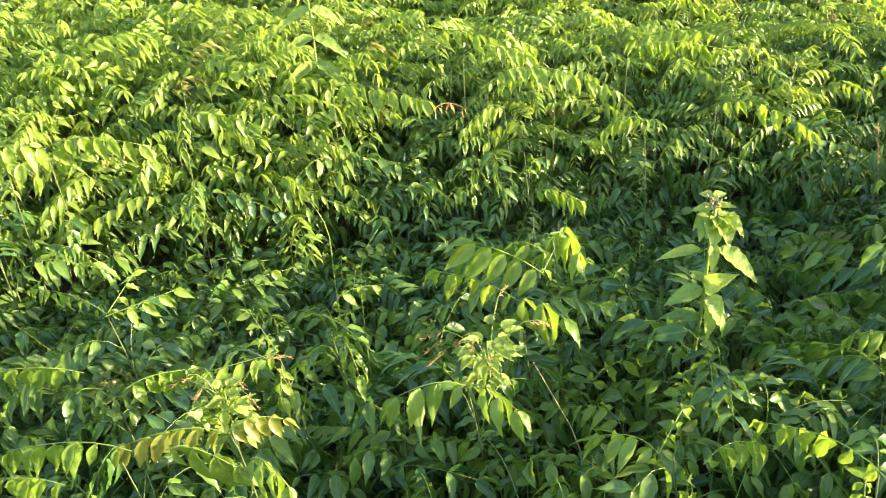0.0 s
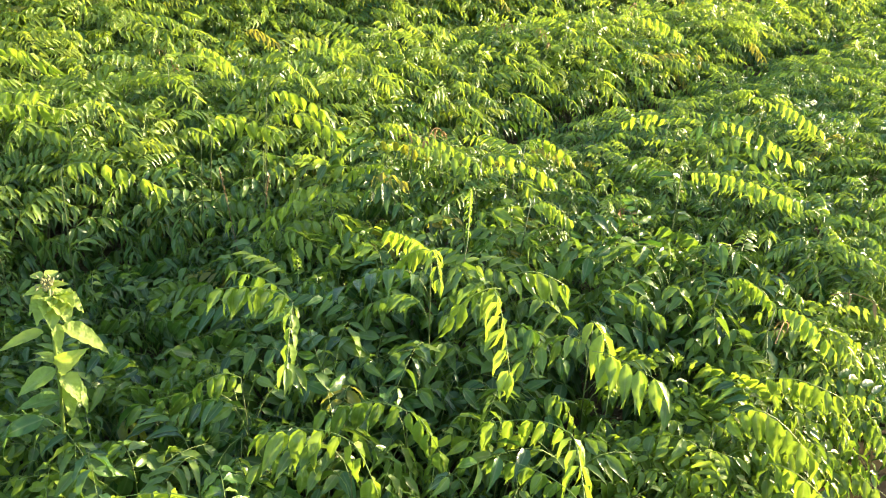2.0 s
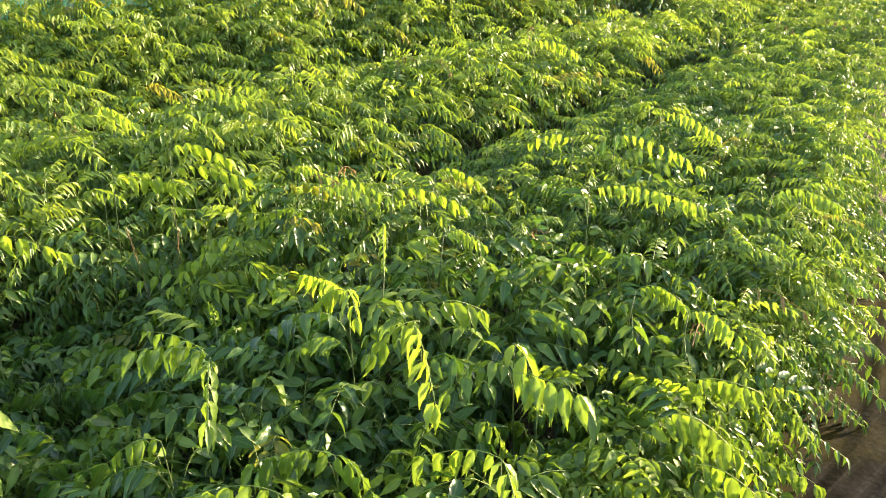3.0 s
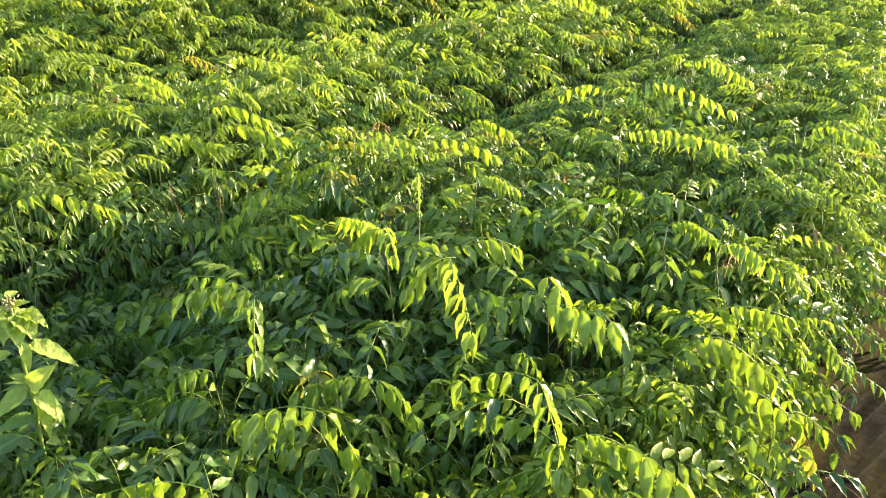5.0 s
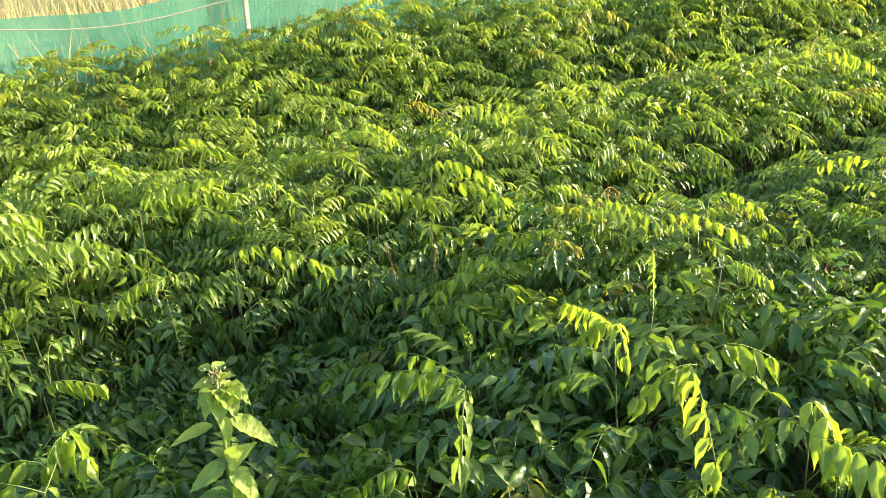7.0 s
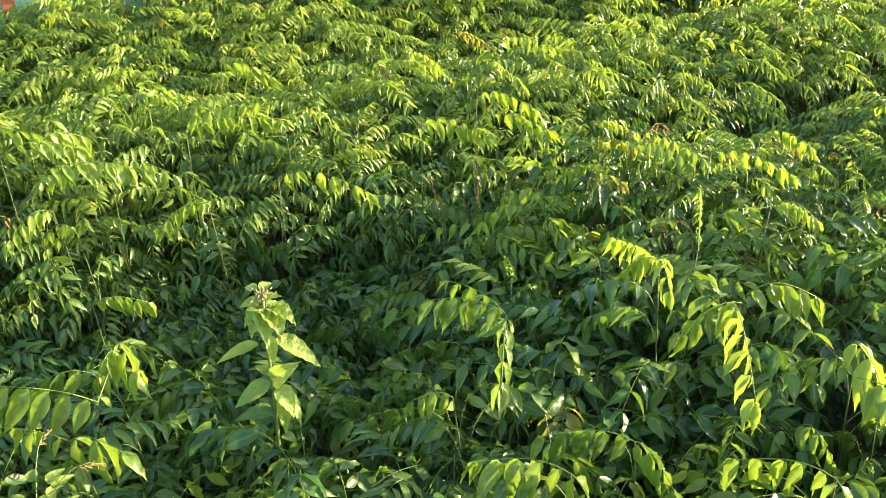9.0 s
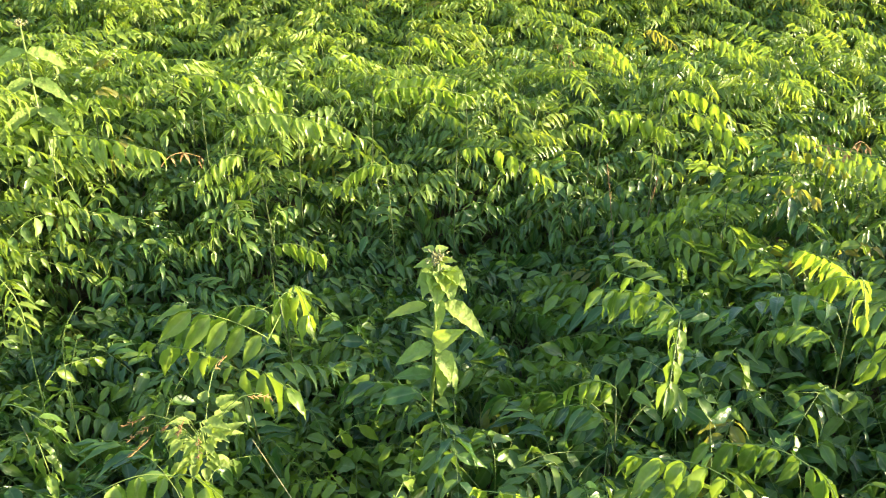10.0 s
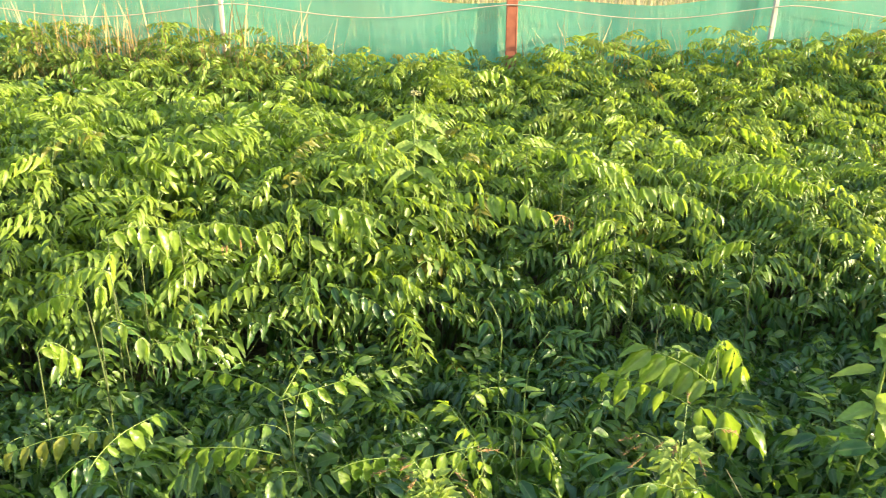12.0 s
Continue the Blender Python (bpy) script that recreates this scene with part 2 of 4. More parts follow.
def frond(rng, base, tip, arch, n, size, droop=1.0, splay=0.5, loose=1.0, bare=0.26, slim=1.0, crowd=0.7):
    """A compound leaf: its rachis points and the feet, ways, faces, lengths and widths of n pairs of hanging leaflets and an end one."""
    base, tip = np.asarray(base, float), np.asarray(tip, float)
    u = np.linspace(0, 1, 8)[:, None]
    P = base + (tip - base) * u + np.array([0, 0, 1.0]) * arch * 4 * u * (1 - u) * (1.35 - 0.7 * u)
    q = np.concatenate([np.repeat(np.linspace(bare, 0.97, n), 2) + rng.normal(0, 0.014 * loose, 2 * n), [1.0]])
    q = np.clip(q, 0, 1)
    s = np.concatenate([np.tile([1.0, -1.0], n), [0.0]])[:, None]
    pos = np.stack([np.interp(q, u[:, 0], P[:, i]) for i in range(3)], 1)
    along = unit(np.stack([np.interp(q, u[:, 0], np.gradient(P[:, i])) for i in range(3)], 1))
    side = unit(np.cross(along, np.array([0, 0, 1.0])) + 1e-6)
    up = unit(np.cross(side, along))
    up = unit(up + np.array([0, 0, 0.8]))
    twist = rng.normal(0, 0.30 * loose)
    side, up = side * math.cos(twist) + up * math.sin(twist), up * math.cos(twist) - side * math.sin(twist)
    k = len(q)
    hang = droop * rng.uniform(0.75, 1.25, (k, 1))
    forward = np.interp(q, [0.2, 0.8, 1.0], [0.30, 0.60, 1.1])[:, None]
    D = unit(side * s * splay * 1.3 * rng.uniform(0.6, 1.4, (k, 1)) - up * hang * np.where(s == 0, 0.5, 1) + along * forward + rng.normal(0, 0.12 * loose, (k, 3)))
    N = side * s * hang + up * (splay * 1.3) + along * (0.1 + rng.normal(0, 0.35 * loose, (k, 1))) + rng.normal(0, 0.22 * loose, (k, 3))
    N = unit(N - D * np.sum(N * D, 1, keepdims=True))
    L = size * rng.uniform(0.82, 1.16, k) * np.where(rng.random(k) < 0.05, 0.4, 1.0) * np.interp(q, [0.2, 0.45, 0.8, 1], [0.72, 1.05, 1.0, 0.8])
    W = np.minimum(slim * L * rng.uniform(0.32, 0.42, k), (crowd + 0.3 * loose) * np.linalg.norm(tip - base) * (0.97 - bare) / n)
    return P, pos + D * 0.003, D, N, L, W


def part(name, me, parent, label="", at=None):
    ob = new(name, me)
    ob.parent = parent
    if at is not None:
        ob.matrix_basis = at
    return tagged(ob, label)


# ---- plan of the three seedling beds ----
FENCE_Y = 5.9


def gap_a(x):
    """The dark gap between the first and second bed."""
    return np.interp(x, [-4, -1.5, -0.7, -0.2, 0.3, 0.9, 1.6, 2.8, 4.0, 5.0, 7.0, 10], [2.14, 2.32, 2.49, 2.57, 2.60, 2.65, 2.76, 3.02, 3.2, 3.4, 3.75, 4.2])


def gap_b(x):
    """The gap between the second and third bed."""
    return np.interp(x, [-4, -2, -0.4, 0.3, 1.1, 2.4, 4, 9], [5.1, 4.85, 4.45, 4.2, 4.15, 4.42, 4.65, 4.9])


def bed_front(x):
    return np.interp(x, [-3, 0.9, 1.7, 2.7, 3.5, 6, 9], [0.58, 0.60, 0.79, 0.97, 1.23, 2.15, 3.05])


def mound(x, y):
    """Tufts a hand or two across, where stronger seedlings stand proud of their neighbours."""
    return noise.noise(Vector((x * 3.1, y * 3.4, 8.1)))


def canopy(x, y):
    """Height of the leaf canopy over the plan."""
    n = noise.noise(Vector((x * 1.5, y * 1.9, 3.3))) * 0.11 + mound(x, y) * 0.13
    a, b = float(gap_a(x)), float(gap_b(x))
    if y < a:
        h = float(np.interp(x, [-2, -0.4, -0.1, 0.3, 0.9, 1.3, 1.7, 2.2, 3.5], [0.36, 0.33, 0.38, 0.44, 0.455, 0.54, 0.58, 0.57, 0.57]))
        wide = float(np.interp(x, [-0.2, 0.4, 1.4, 1.8, 2.4, 2.9], [0.30, 0.36, 0.36, 0.2, 0.2, 0.35]))
        h -= float(np.interp(x, [-0.1, 0.4, 1.2, 1.6], [0.27, 0.20, 0.20, 0.24])) * math.exp(-(((a - y) / wide) ** 2))
        h += 0.14 * math.exp(-(((x - 1.95) / 0.4) ** 2) - ((y - 2.35) / 0.4) ** 2)
        n *= 0.6
        h -= 0.06 * min(max((y - 1.4) / 0.7, 0), 1)
    elif y < b:
        h = 0.67 - 0.045 * (min(max(x, -2.0), 4.5) - 0.3)
        slope = float(np.interp(x, [-0.7, -0.2, 0.0, 1.8, 2.3], [0.62, 0.62, 0.66, 0.56, 0.30]))
        h += 0.12 * math.exp(-(((x - 2.05) / 0.35) ** 2) - ((y - 2.8) / 0.35) ** 2)
        h -= 0.40 * math.exp(-(((y - a) / slope) ** 2)) + (0.30 if x > 1.8 else 0.18) * math.exp(-(((b - y) / 0.35) ** 2))
    else:
        h = 0.62 - 0.03 * (min(max(x, -2.0), 4.5) - 0.3) * min(max((5.4 - y) / 0.6, 0), 1) + float(np.interp(x, [-3, -1.9, -0.8, 0, 1.7, 2.2], [0.36, 0.29, 0.20, 0.15, 0.27, 0.31])) * min(max((y - 4.6) / 1.0, 0), 1)
        h -= (0.30 if x > 1.8 else 0.20) * math.exp(-(((y - b) / 0.30) ** 2))
    return h + n


# ---- large structure ----
def grid_mesh(name, xs, ys, height, material):
    X, Y = np.meshgrid(xs, ys)
    Zv = np.array([height(x, y) for x, y in zip(X.ravel(), Y.ravel())])
    V = np.stack([X.ravel(), Y.ravel(), Zv], 1)
    w = len(xs)
    i = (np.arange(len(ys) - 1)[:, None] * w + np.arange(w - 1)[None]).ravel()
    T = np.concatenate([np.stack([i, i + 1, i + w + 1], 1), np.stack([i, i + w + 1, i + w], 1)])
    return tri_mesh(name, V, T, [material])


def spread(near, step, far):
    a = np.arange(-near, near + step / 2, step)
    return np.concatenate([[-far, -far / 4, -near * 3], a, [near * 3, far / 4, far]])


ground = new("ground", grid_mesh("ground", spread(12, 0.25, 600), spread(12, 0.25, 600), lambda x, y: 0.02 * noise.noise(Vector((x, y, 0))) - (0.03 if y < 1.5 else 0.0), SOIL))
tagged(ground, "brown damp soil under the seedling beds", "ground", kind="structure")


def sheet_height(x, y):
    d = y - float(bed_front(x)) + 0.17
    z = 0.012 + 0.006 * noise.noise(Vector((x * 2, y * 5, 1)))
    for off, amp, wide in ((-0.02, 0.007, 0.020), (-0.09, 0.006, 0.008), (-0.15, 0.008, 0.010), (-0.21, 0.004, 0.007), (-0.27, 0.007, 0.010), (-0.38, 0.006, 0.012)):
        z += amp * math.exp(-(((d - off + 0.02 * math.sin(x * 3 + off * 30)) / wide) ** 2))
    rise = min(max(d / 0.2, 0.0), 1.0)
    return z + 0.045 * rise * rise * (3 - 2 * rise) - 0.2 * max(0.0, d - 0.3)


path = new("path", grid_mesh("path", np.arange(-6, 9.01, 0.06), np.concatenate([np.arange(-3, -0.2, 0.3), np.arange(-0.2, 1.45, 0.018)]), sheet_height, GROUND_SHEET))
tagged(path, "brown muddy plastic ground sheet with folds along the bed", "path", kind="structure")
field = new("field", grid_mesh("field", spread(30, 2, 500), np.array([6.0, 7, 8, 10, 14, 20, 40, 100, 300, 600]), lambda x, y: 0.03 + 0.03 * noise.noise(Vector((x * 0.3, y * 0.3, 0))), FIELD))
tagged(field, "dry yellow grass field beyond the fence", "field", kind="structure")

# ---- seedlings ----
rng = np.random.default_rng(7)
YOUTHS = (0.0, 0.3, 0.6, 0.9, 1.4)
LEAFLET = {}
for yi, yv in enumerate(YOUTHS):
    for shape in range(3):
        one = np.ones(1)
        V, T, R = leaflets(np.zeros((1, 3)), np.array([[0, 1.0, 0]]), np.array([[0, 0, 1.0]]), one, one * 0.41, one * (0.16, 0.32, 0.48)[shape], one * (0.25, -0.4, 0.5)[shape], NEAR_LEAF)
        LEAFLET[yi, shape] = tri_mesh("leaflet", V, T, [LEAF], np.full(len(V), yv), R)


def nearest_youth(y):
    return int(np.argmin([abs(y - v) for v in YOUTHS]))


def leaf_with_leaflets(rng, plant, base, tip, arch, n, size, youth, droop=1.0, splay=0.5, label="", loose=1.0, bare=0.26, crowd=0.7):
    """One compound leaf of a near plant: the rachis, with every leaflet an object of its own."""
    base = np.asarray(base, float)
    P, O, D, N, L, W = frond(rng, (0, 0, 0), np.asarray(tip, float) - base, arch, n, size, droop, splay, loose, bare, 1.0, crowd)
    V, T = tube(P, 0.0013, 0.0008, 4)
    ob = part("compound_leaf", tri_mesh("rachis", V, T, [STALK]), plant, label, Matrix.Translation(base - np.array(plant.location)))
    yi = nearest_youth(youth)
    for o, d, nn, l, w in zip(O, D, N, L, W):
        x = np.cross(d, nn)
        k = w / (0.41 * l) if l else 1
        m = Matrix([[*(c * s for c, s in zip((x[i], d[i], nn[i]), (l * k, l, l))), o[i]] for i in range(3)] + [[0, 0, 0, 1]])
        part("leaflet", LEAFLET[yi, int(rng.integers(3))], ob, at=m)
    return ob


# shared whole compound leaves, growing along +x from their foot
KINDS = []
for i in range(24):
    length = float(rng.uniform(0.20, 0.33))
    rise = float(rng.uniform(-0.5, 0.1))
    n = int(rng.integers(4, 8))
    f = frond(rng, (0, 0, 0), (length, rng.uniform(-0.02, 0.02), length * rise), rng.uniform(0.06, 0.12), n, float(rng.uniform(0.066, 0.088)), float(rng.uniform(0.3, 1.0)), float(rng.uniform(0.45, 0.95)))
    KINDS.append((f, rng.uniform(0.14, 0.44, 2 * n + 1), rng.uniform(-0.8, 0.8, 2 * n + 1)))
# the longer, closer-set leaves with slim leaflets of the farther beds
LONG_KINDS = []
for i in range(24):
    length = float(rng.uniform(0.23, 0.35))
    n = int(rng.integers(6, 10))
    f = frond(rng, (0, 0, 0), (length, rng.uniform(-0.03, 0.03), length * rng.uniform(-0.55, 0.05)), rng.uniform(0.06, 0.11), n, float(rng.uniform(0.064, 0.084)), float(rng.uniform(0.35, 1.05)), float(rng.uniform(0.45, 0.9)), loose=0.8, slim=0.84)
    LONG_KINDS.append((f, rng.uniform(0.12, 0.42, 2 * n + 1), rng.uniform(-0.6, 0.6, 2 * n + 1)))
KIND_MESH = {}


def kind_mesh(i, yi):
    if (i, yi) not in KIND_MESH:
        (P, O, D, N, L, W), curl, wave = KINDS[i]
        g = Gather()
        V, T, R = leaflets(O, D, N, L, W, curl, wave, NEAR_LEAF)
        g.add(V, T, YOUTHS[yi], R, 0)
        g.add(*tube(P, 0.0011, 0.0006, 4), slot=1)
        KIND_MESH[i, yi] = g.mesh("compound_leaf", [LEAF, STALK])
    return KIND_MESH[i, yi]


def stem_line(rng, height, lean=0.03):
    dx, dy = rng.normal(0, lean, 2)
    u = np.linspace(0, 1, 5)[:, None]
    return np.concatenate([u * u * dx, u * u * dy, u * height], 1)


def leaf_plan(rng, height, count=11, fresh_shade=0.0, flush=0.0, proud=0.0):
    """Where a seedling's leaves sit: height on the stem, turn, pitch up, scale, youth, which also carries painted shade
    by the gap.
    """
    turn0 = rng.uniform(0, 6.28)
    # mounds get fresher leaves, hollows older: their light and shade put into colour
    fresh = min(1.0, max(0.0, rng.random() ** 1.4 * (1.0 + min(fresh_shade, 0.0)) + max(fresh_shade, 0.0) + 0.8 * proud))
    out = []
    for j in range(count):
        f = j / (count - 1)
        z = height * (0.30 + 0.70 * f ** 0.5)
        out.append((z, turn0 + j * 2.4 + rng.normal(0, 0.3), 0.10 + 0.40 * f ** 2 + rng.normal(0, 0.12), rng.uniform(0.8, 1.1) * (0.72 + 0.28 * (1 - f)), 1.5 if rng.random() < 0.010 else min(1.0 + flush * rng.random(), max(0.0, fresh * (1.5 * f - 0.25) + rng.normal(0, 0.08) + (flush * f * f if fresh_shade >= 0 else 0)))))
    return out


plants = []
for bed, (y0, y1) in enumerate(((0.6, 4.1), (2.1, 5.0), (4.1, 5.85))):
    x0, x1 = ((-2.3, 9.6), (-3.4, 10.0), (-4.4, 10.0))[bed]
    step = (0.145, 0.138, 0.128)[bed]
    for x in np.arange(x0, x1, step):
        for y in np.arange(y0, y1, step):
            px, py = x + rng.uniform(-0.45, 0.45) * step, y + rng.uniform(-0.45, 0.45) * step
            edge = float(np.interp(px, [-0.5, 1.2, 1.8, 2.3, 2.9], [0.17, 0.15, 0.06, 0.06, 0.20]))
            lo = (bed_front(px), gap_a(px) + edge, gap_b(px) + edge)[bed]
            hi = (gap_a(px) - edge, gap_b(px) - edge, 5.8)[bed]
            if lo < py < hi:
                plants.append((float(px), float(py), max(0.2, canopy(px, py) - (0.12, 0.075, 0.085)[bed] + rng.normal(0, (0.02, 0.035, 0.022)[bed])), bed))


# low seedlings in the shade of the gap between the first two beds
for x in np.arange(-2.6, 1.7, 0.10):
    for off in (-0.06, 0.06):
        plants.append((float(x + rng.uniform(-0.03, 0.03)), float(gap_a(x)) + off + rng.uniform(-0.03, 0.03), 0.13 + rng.normal(0, 0.02), 0))

# a denser row of lower seedlings along the edge of the path
for x in np.arange(0.75, 4.2, 0.085):
    for back, tall in ((0.0, 0.22), (0.07, 0.34), (0.15, 0.44)):
        plants.append((float(x + rng.uniform(-0.03, 0.03)), float(bed_front(x)) + back + rng.uniform(-0.025, 0.025), tall + rng.normal(0, 0.03), 0))


def from_stretch(p):
    """Distance on the plan from the stretch of the first bed beside the path."""
    x = min(max(p[0], -0.5), 1.5)
    return math.hypot(p[0] - x, p[1] - (1.25 - 0.1 * x))


SHOOTS = ((0.19, 1.79), (0.13, 1.71), (1.02, 1.60), (0.82, 1.43), (1.32, 1.48), (1.44, 1.36), (0.90, 1.13), (1.06, 1.18), (0.64, 1.08), (1.54, 1.15), (1.28, 0.94), (1.22, 0.78), (1.61, 0.85), (1.76, 0.83), (1.70, 0.65), (2.50, 1.75), (-0.80, 1.73), (-0.35, 1.50), (-0.71, 1.47), (-0.40, 1.27), (-0.58, 1.22), (0.02, 1.42), (0.37, 1.21), (-0.28, 1.65), (-1.13, 1.55), (2.05, 1.0), (2.06, 1.12), (-1.4, 2.1))
SUNWARD = (math.sin(SUN_AZ), math.cos(SUN_AZ))


def crowding(x, y, h):
    """Seedlings close round a standing shoot, and on its sunny side, stay lower than it."""
    for a, c in SHOOTS:
        dx, dy = x - a, y - c
        if math.hypot(dx, dy) < 0.15 or math.hypot(x - 0.94 * a, y - 0.82 * c) < 0.13:
            h = min(h, 0.37)
        along, across = dx * SUNWARD[0] + dy * SUNWARD[1], dx * SUNWARD[1] - dy * SUNWARD[0]
        if -0.2 < along < 0.5 and abs(across) < 0.16:
            h = min(h, 0.36 + 0.25 * max(along, 0.0))
    return h


plants = [(x, y, crowding(x, y, h), k) for x, y, h, k in plants]
plants.sort(key=from_stretch)
LABELS = ("leafy green tree seedling with drooping compound leaves", "fresh yellow-green tree seedling in the dense bed", "tree seedling with dark glossy compound leaves")


def seedling(x, y, label):
    return tagged(new("seedling"), label, "seedling", "seedlings in the nursery beds")


N_FINE, N_WHOLE = 22, 236
for k, (x, y, h, bed) in enumerate(plants[:N_FINE + N_WHOLE]):
    plan = leaf_plan(rng, h, 8, 0.3 if x > 0.9 and y < 1.15 else -0.6 if x > 0.5 or x < -0.5 else -0.2)
    fresh = plan[-1][4]
    if x > 0.7 and y < float(bed_front(x)) + 0.19 or x > 1.35 and y < 1.15:
        plan = [(z, turn, pitch, 0.7 * size, youth) for z, turn, pitch, size, youth in plan]
    plant = seedling(x, y, LABELS[1] if fresh > 0.5 else LABELS[0] if fresh > 0.15 else LABELS[2])
    plant.location = (x, y, 0)
    line = stem_line(rng, h)
    part("stem", tri_mesh("stem", *tube(line, 0.0030, 0.0015, 5), [STEM]), plant)
    for z, turn, pitch, size, youth in plan:
        foot = np.array([np.interp(z, line[:, 2], line[:, i]) for i in range(3)])
        i = int(rng.integers(len(KINDS)))
        if k < N_FINE:
            (P, O, D, N, L, W), curl, wave = KINDS[i]
            length = np.linalg.norm(P[-1]) * size
            tip = foot + length * np.array([math.cos(turn), math.sin(turn), pitch * 0.8 - 0.25])
            leaf_with_leaflets(rng, plant, foot + np.array(plant.location), tip + np.array(plant.location), 0.06, len(O) // 2, 0.088 * size, youth, rng.uniform(0.6, 1.3), rng.uniform(0.4, 0.8))
        else:
            m = Matrix.Translation(foot) @ Matrix.Rotation(turn, 4, "Z") @ Matrix.Rotation(-pitch, 4, "Y") @ Matrix.Scale(1.14 * size, 4)
            part("compound_leaf", kind_mesh(i, nearest_youth(youth)), plant, at=m)

def broad_share(x):
    """Share of broad-leafleted plants, which grow towards the beds' far end."""
    return min(max(0.15 + 0.4 * (0.9 - x), 0.15), 0.65)


# the farther seedlings of each bed, beyond counting
for bed, name in enumerate(("first", "second", "third")):
    g = Gather()
    for x, y, h, b in plants[N_FINE + N_WHOLE:]:
        if b != bed:
            continue
        line = stem_line(rng, h)
        at = np.array([x, y, 0.0])
        g.add(*tube((line + at)[[0, 2, 4]], 0.0030, 0.0015, 3), slot=2)
        # shade in and beside the gap is painted as older, darker leaves
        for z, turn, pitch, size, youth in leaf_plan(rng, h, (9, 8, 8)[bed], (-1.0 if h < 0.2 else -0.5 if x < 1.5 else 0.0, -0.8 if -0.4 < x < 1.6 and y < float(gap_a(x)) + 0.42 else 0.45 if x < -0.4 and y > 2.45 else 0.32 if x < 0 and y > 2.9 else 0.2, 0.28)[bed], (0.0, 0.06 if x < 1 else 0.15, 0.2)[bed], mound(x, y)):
            foot = at + np.array([np.interp(z, line[:, 2], line[:, i]) for i in range(3)])
            (P, O, D, N, L, W), curl, wave = (KINDS if bed == 0 and x < 1.8 or bed and rng.random() < broad_share(x) else LONG_KINDS)[int(rng.integers(24))]
            M = np.array(Matrix.Rotation(turn, 3, "Z") @ Matrix.Rotation(-pitch, 3, "Y"))
            size *= 0.66 if bed == 0 and x > 0.7 and y < float(bed_front(x)) + 0.19 else 0.8 if bed == 0 and x > 1.8 else 1.0
            size *= (1.0, 1.10 if x < -0.6 else 1.0, 1.06)[bed]
            V, T, R = leaflets(O @ M.T * size + foot, D @ M.T, N @ M.T, L * size, W * size, curl, wave, NEAR_LEAF if y < 2.6 else MID_LEAF)
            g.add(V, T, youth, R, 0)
            g.add(*tube((P @ M.T * size + foot)[[0, 3, 7]], 0.0017, 0.0008, 3), slot=1)
    ob = new("seedling_bed", g.mesh("seedling_bed", [LEAF, STALK, STEM]))
    tagged(ob, "dense nursery bed of green seedlings, the %s from the path" % name, "seedlings", kind="stuff")

# ---- fence ----
fence = tagged(new("fence"), "low green shade-net fence on thin posts with a pale rope", "fence")
fence.location = (0, FENCE_Y, 0)


def net_top(x):
    return float(np.interp(x, [-8, -1.2, -0.4, 1.0, 1.5, 10], [1.17, 1.16, 1.09, 1.08, 1.11, 1.12])) + 0.012 * math.sin(x * 5.3)


def net_mesh():
    xs, zs = np.arange(-8, 10.01, 0.1), np.linspace(0, 1, 13)
    V = np.array([(x, 0.03 * noise.noise(Vector((x * 1.7, z * 3, 5))) + 0.02 * math.sin(x * 3.4), 0.02 + z * net_top(x)) for z in zs for x in xs])
    w = len(xs)
    i = (np.arange(len(zs) - 1)[:, None] * w + np.arange(w - 1)[None]).ravel()
    return tri_mesh("net", V, np.concatenate([np.stack([i, i + 1, i + w + 1], 1), np.stack([i, i + w + 1, i + w], 1)]), [NET])


part("net", net_mesh(), fence, "translucent teal-green woven net")


def post_mesh(wide, deep, tall, material, lean):
    bm = bmesh.new()
    bmesh.ops.create_cube(bm, size=1)
    for v in bm.verts:
        v.co = Vector((v.co.x * wide + (v.co.z + 0.5) * tall * lean, v.co.y * deep, (v.co.z + 0.5) * tall))
    bmesh.ops.bevel(bm, geom=bm.edges[:], offset=0.004, segments=1, affect="EDGES")
    me = bpy.data.meshes.new("post")
    bm.to_mesh(me)
    bm.free()
    me.materials.append(material)
    return me


for x, wide, tall, mat, lean, label in ((0.0, 0.075, 1.35, RUSTY, 0.0, "rust-red square timber post"), (-1.9, 0.026, 1.3, PALE_WOOD, 0.0, "thin bleached wooden stake"), (1.66, 0.028, 1.3, PALE_WOOD, 0.05, "thin bleached stake leaning a little"), (-3.8, 0.03, 1.3, PALE_WOOD, 0.02, ""), (3.6, 0.045, 1.3, RUSTY, 0.0, ""), (5.5, 0.028, 1.3, PALE_WOOD, 0.0, ""), (7.4, 0.028, 1.3, PALE_WOOD, -0.02, ""), (-5.7, 0.045, 1.3, RUSTY, 0.0, "")):
    part("post", post_mesh(wide, 0.03, tall, mat, lean), fence, label, Matrix.Translation((x, -0.05, 0)))
xs = np.arange(-8, 10.01, 0.07)
rope_line = np.stack([xs, np.full(len(xs), -0.075), np.array([1.095 - 0.085 * abs(math.sin(x * 1.72)) ** 1.5 for x in xs])], 1)
part("rope", tri_mesh("rope", *tube(rope_line, 0.0035, 0.0035, 5), [ROPE]), fence, "pale twisted rope sagging along the net")


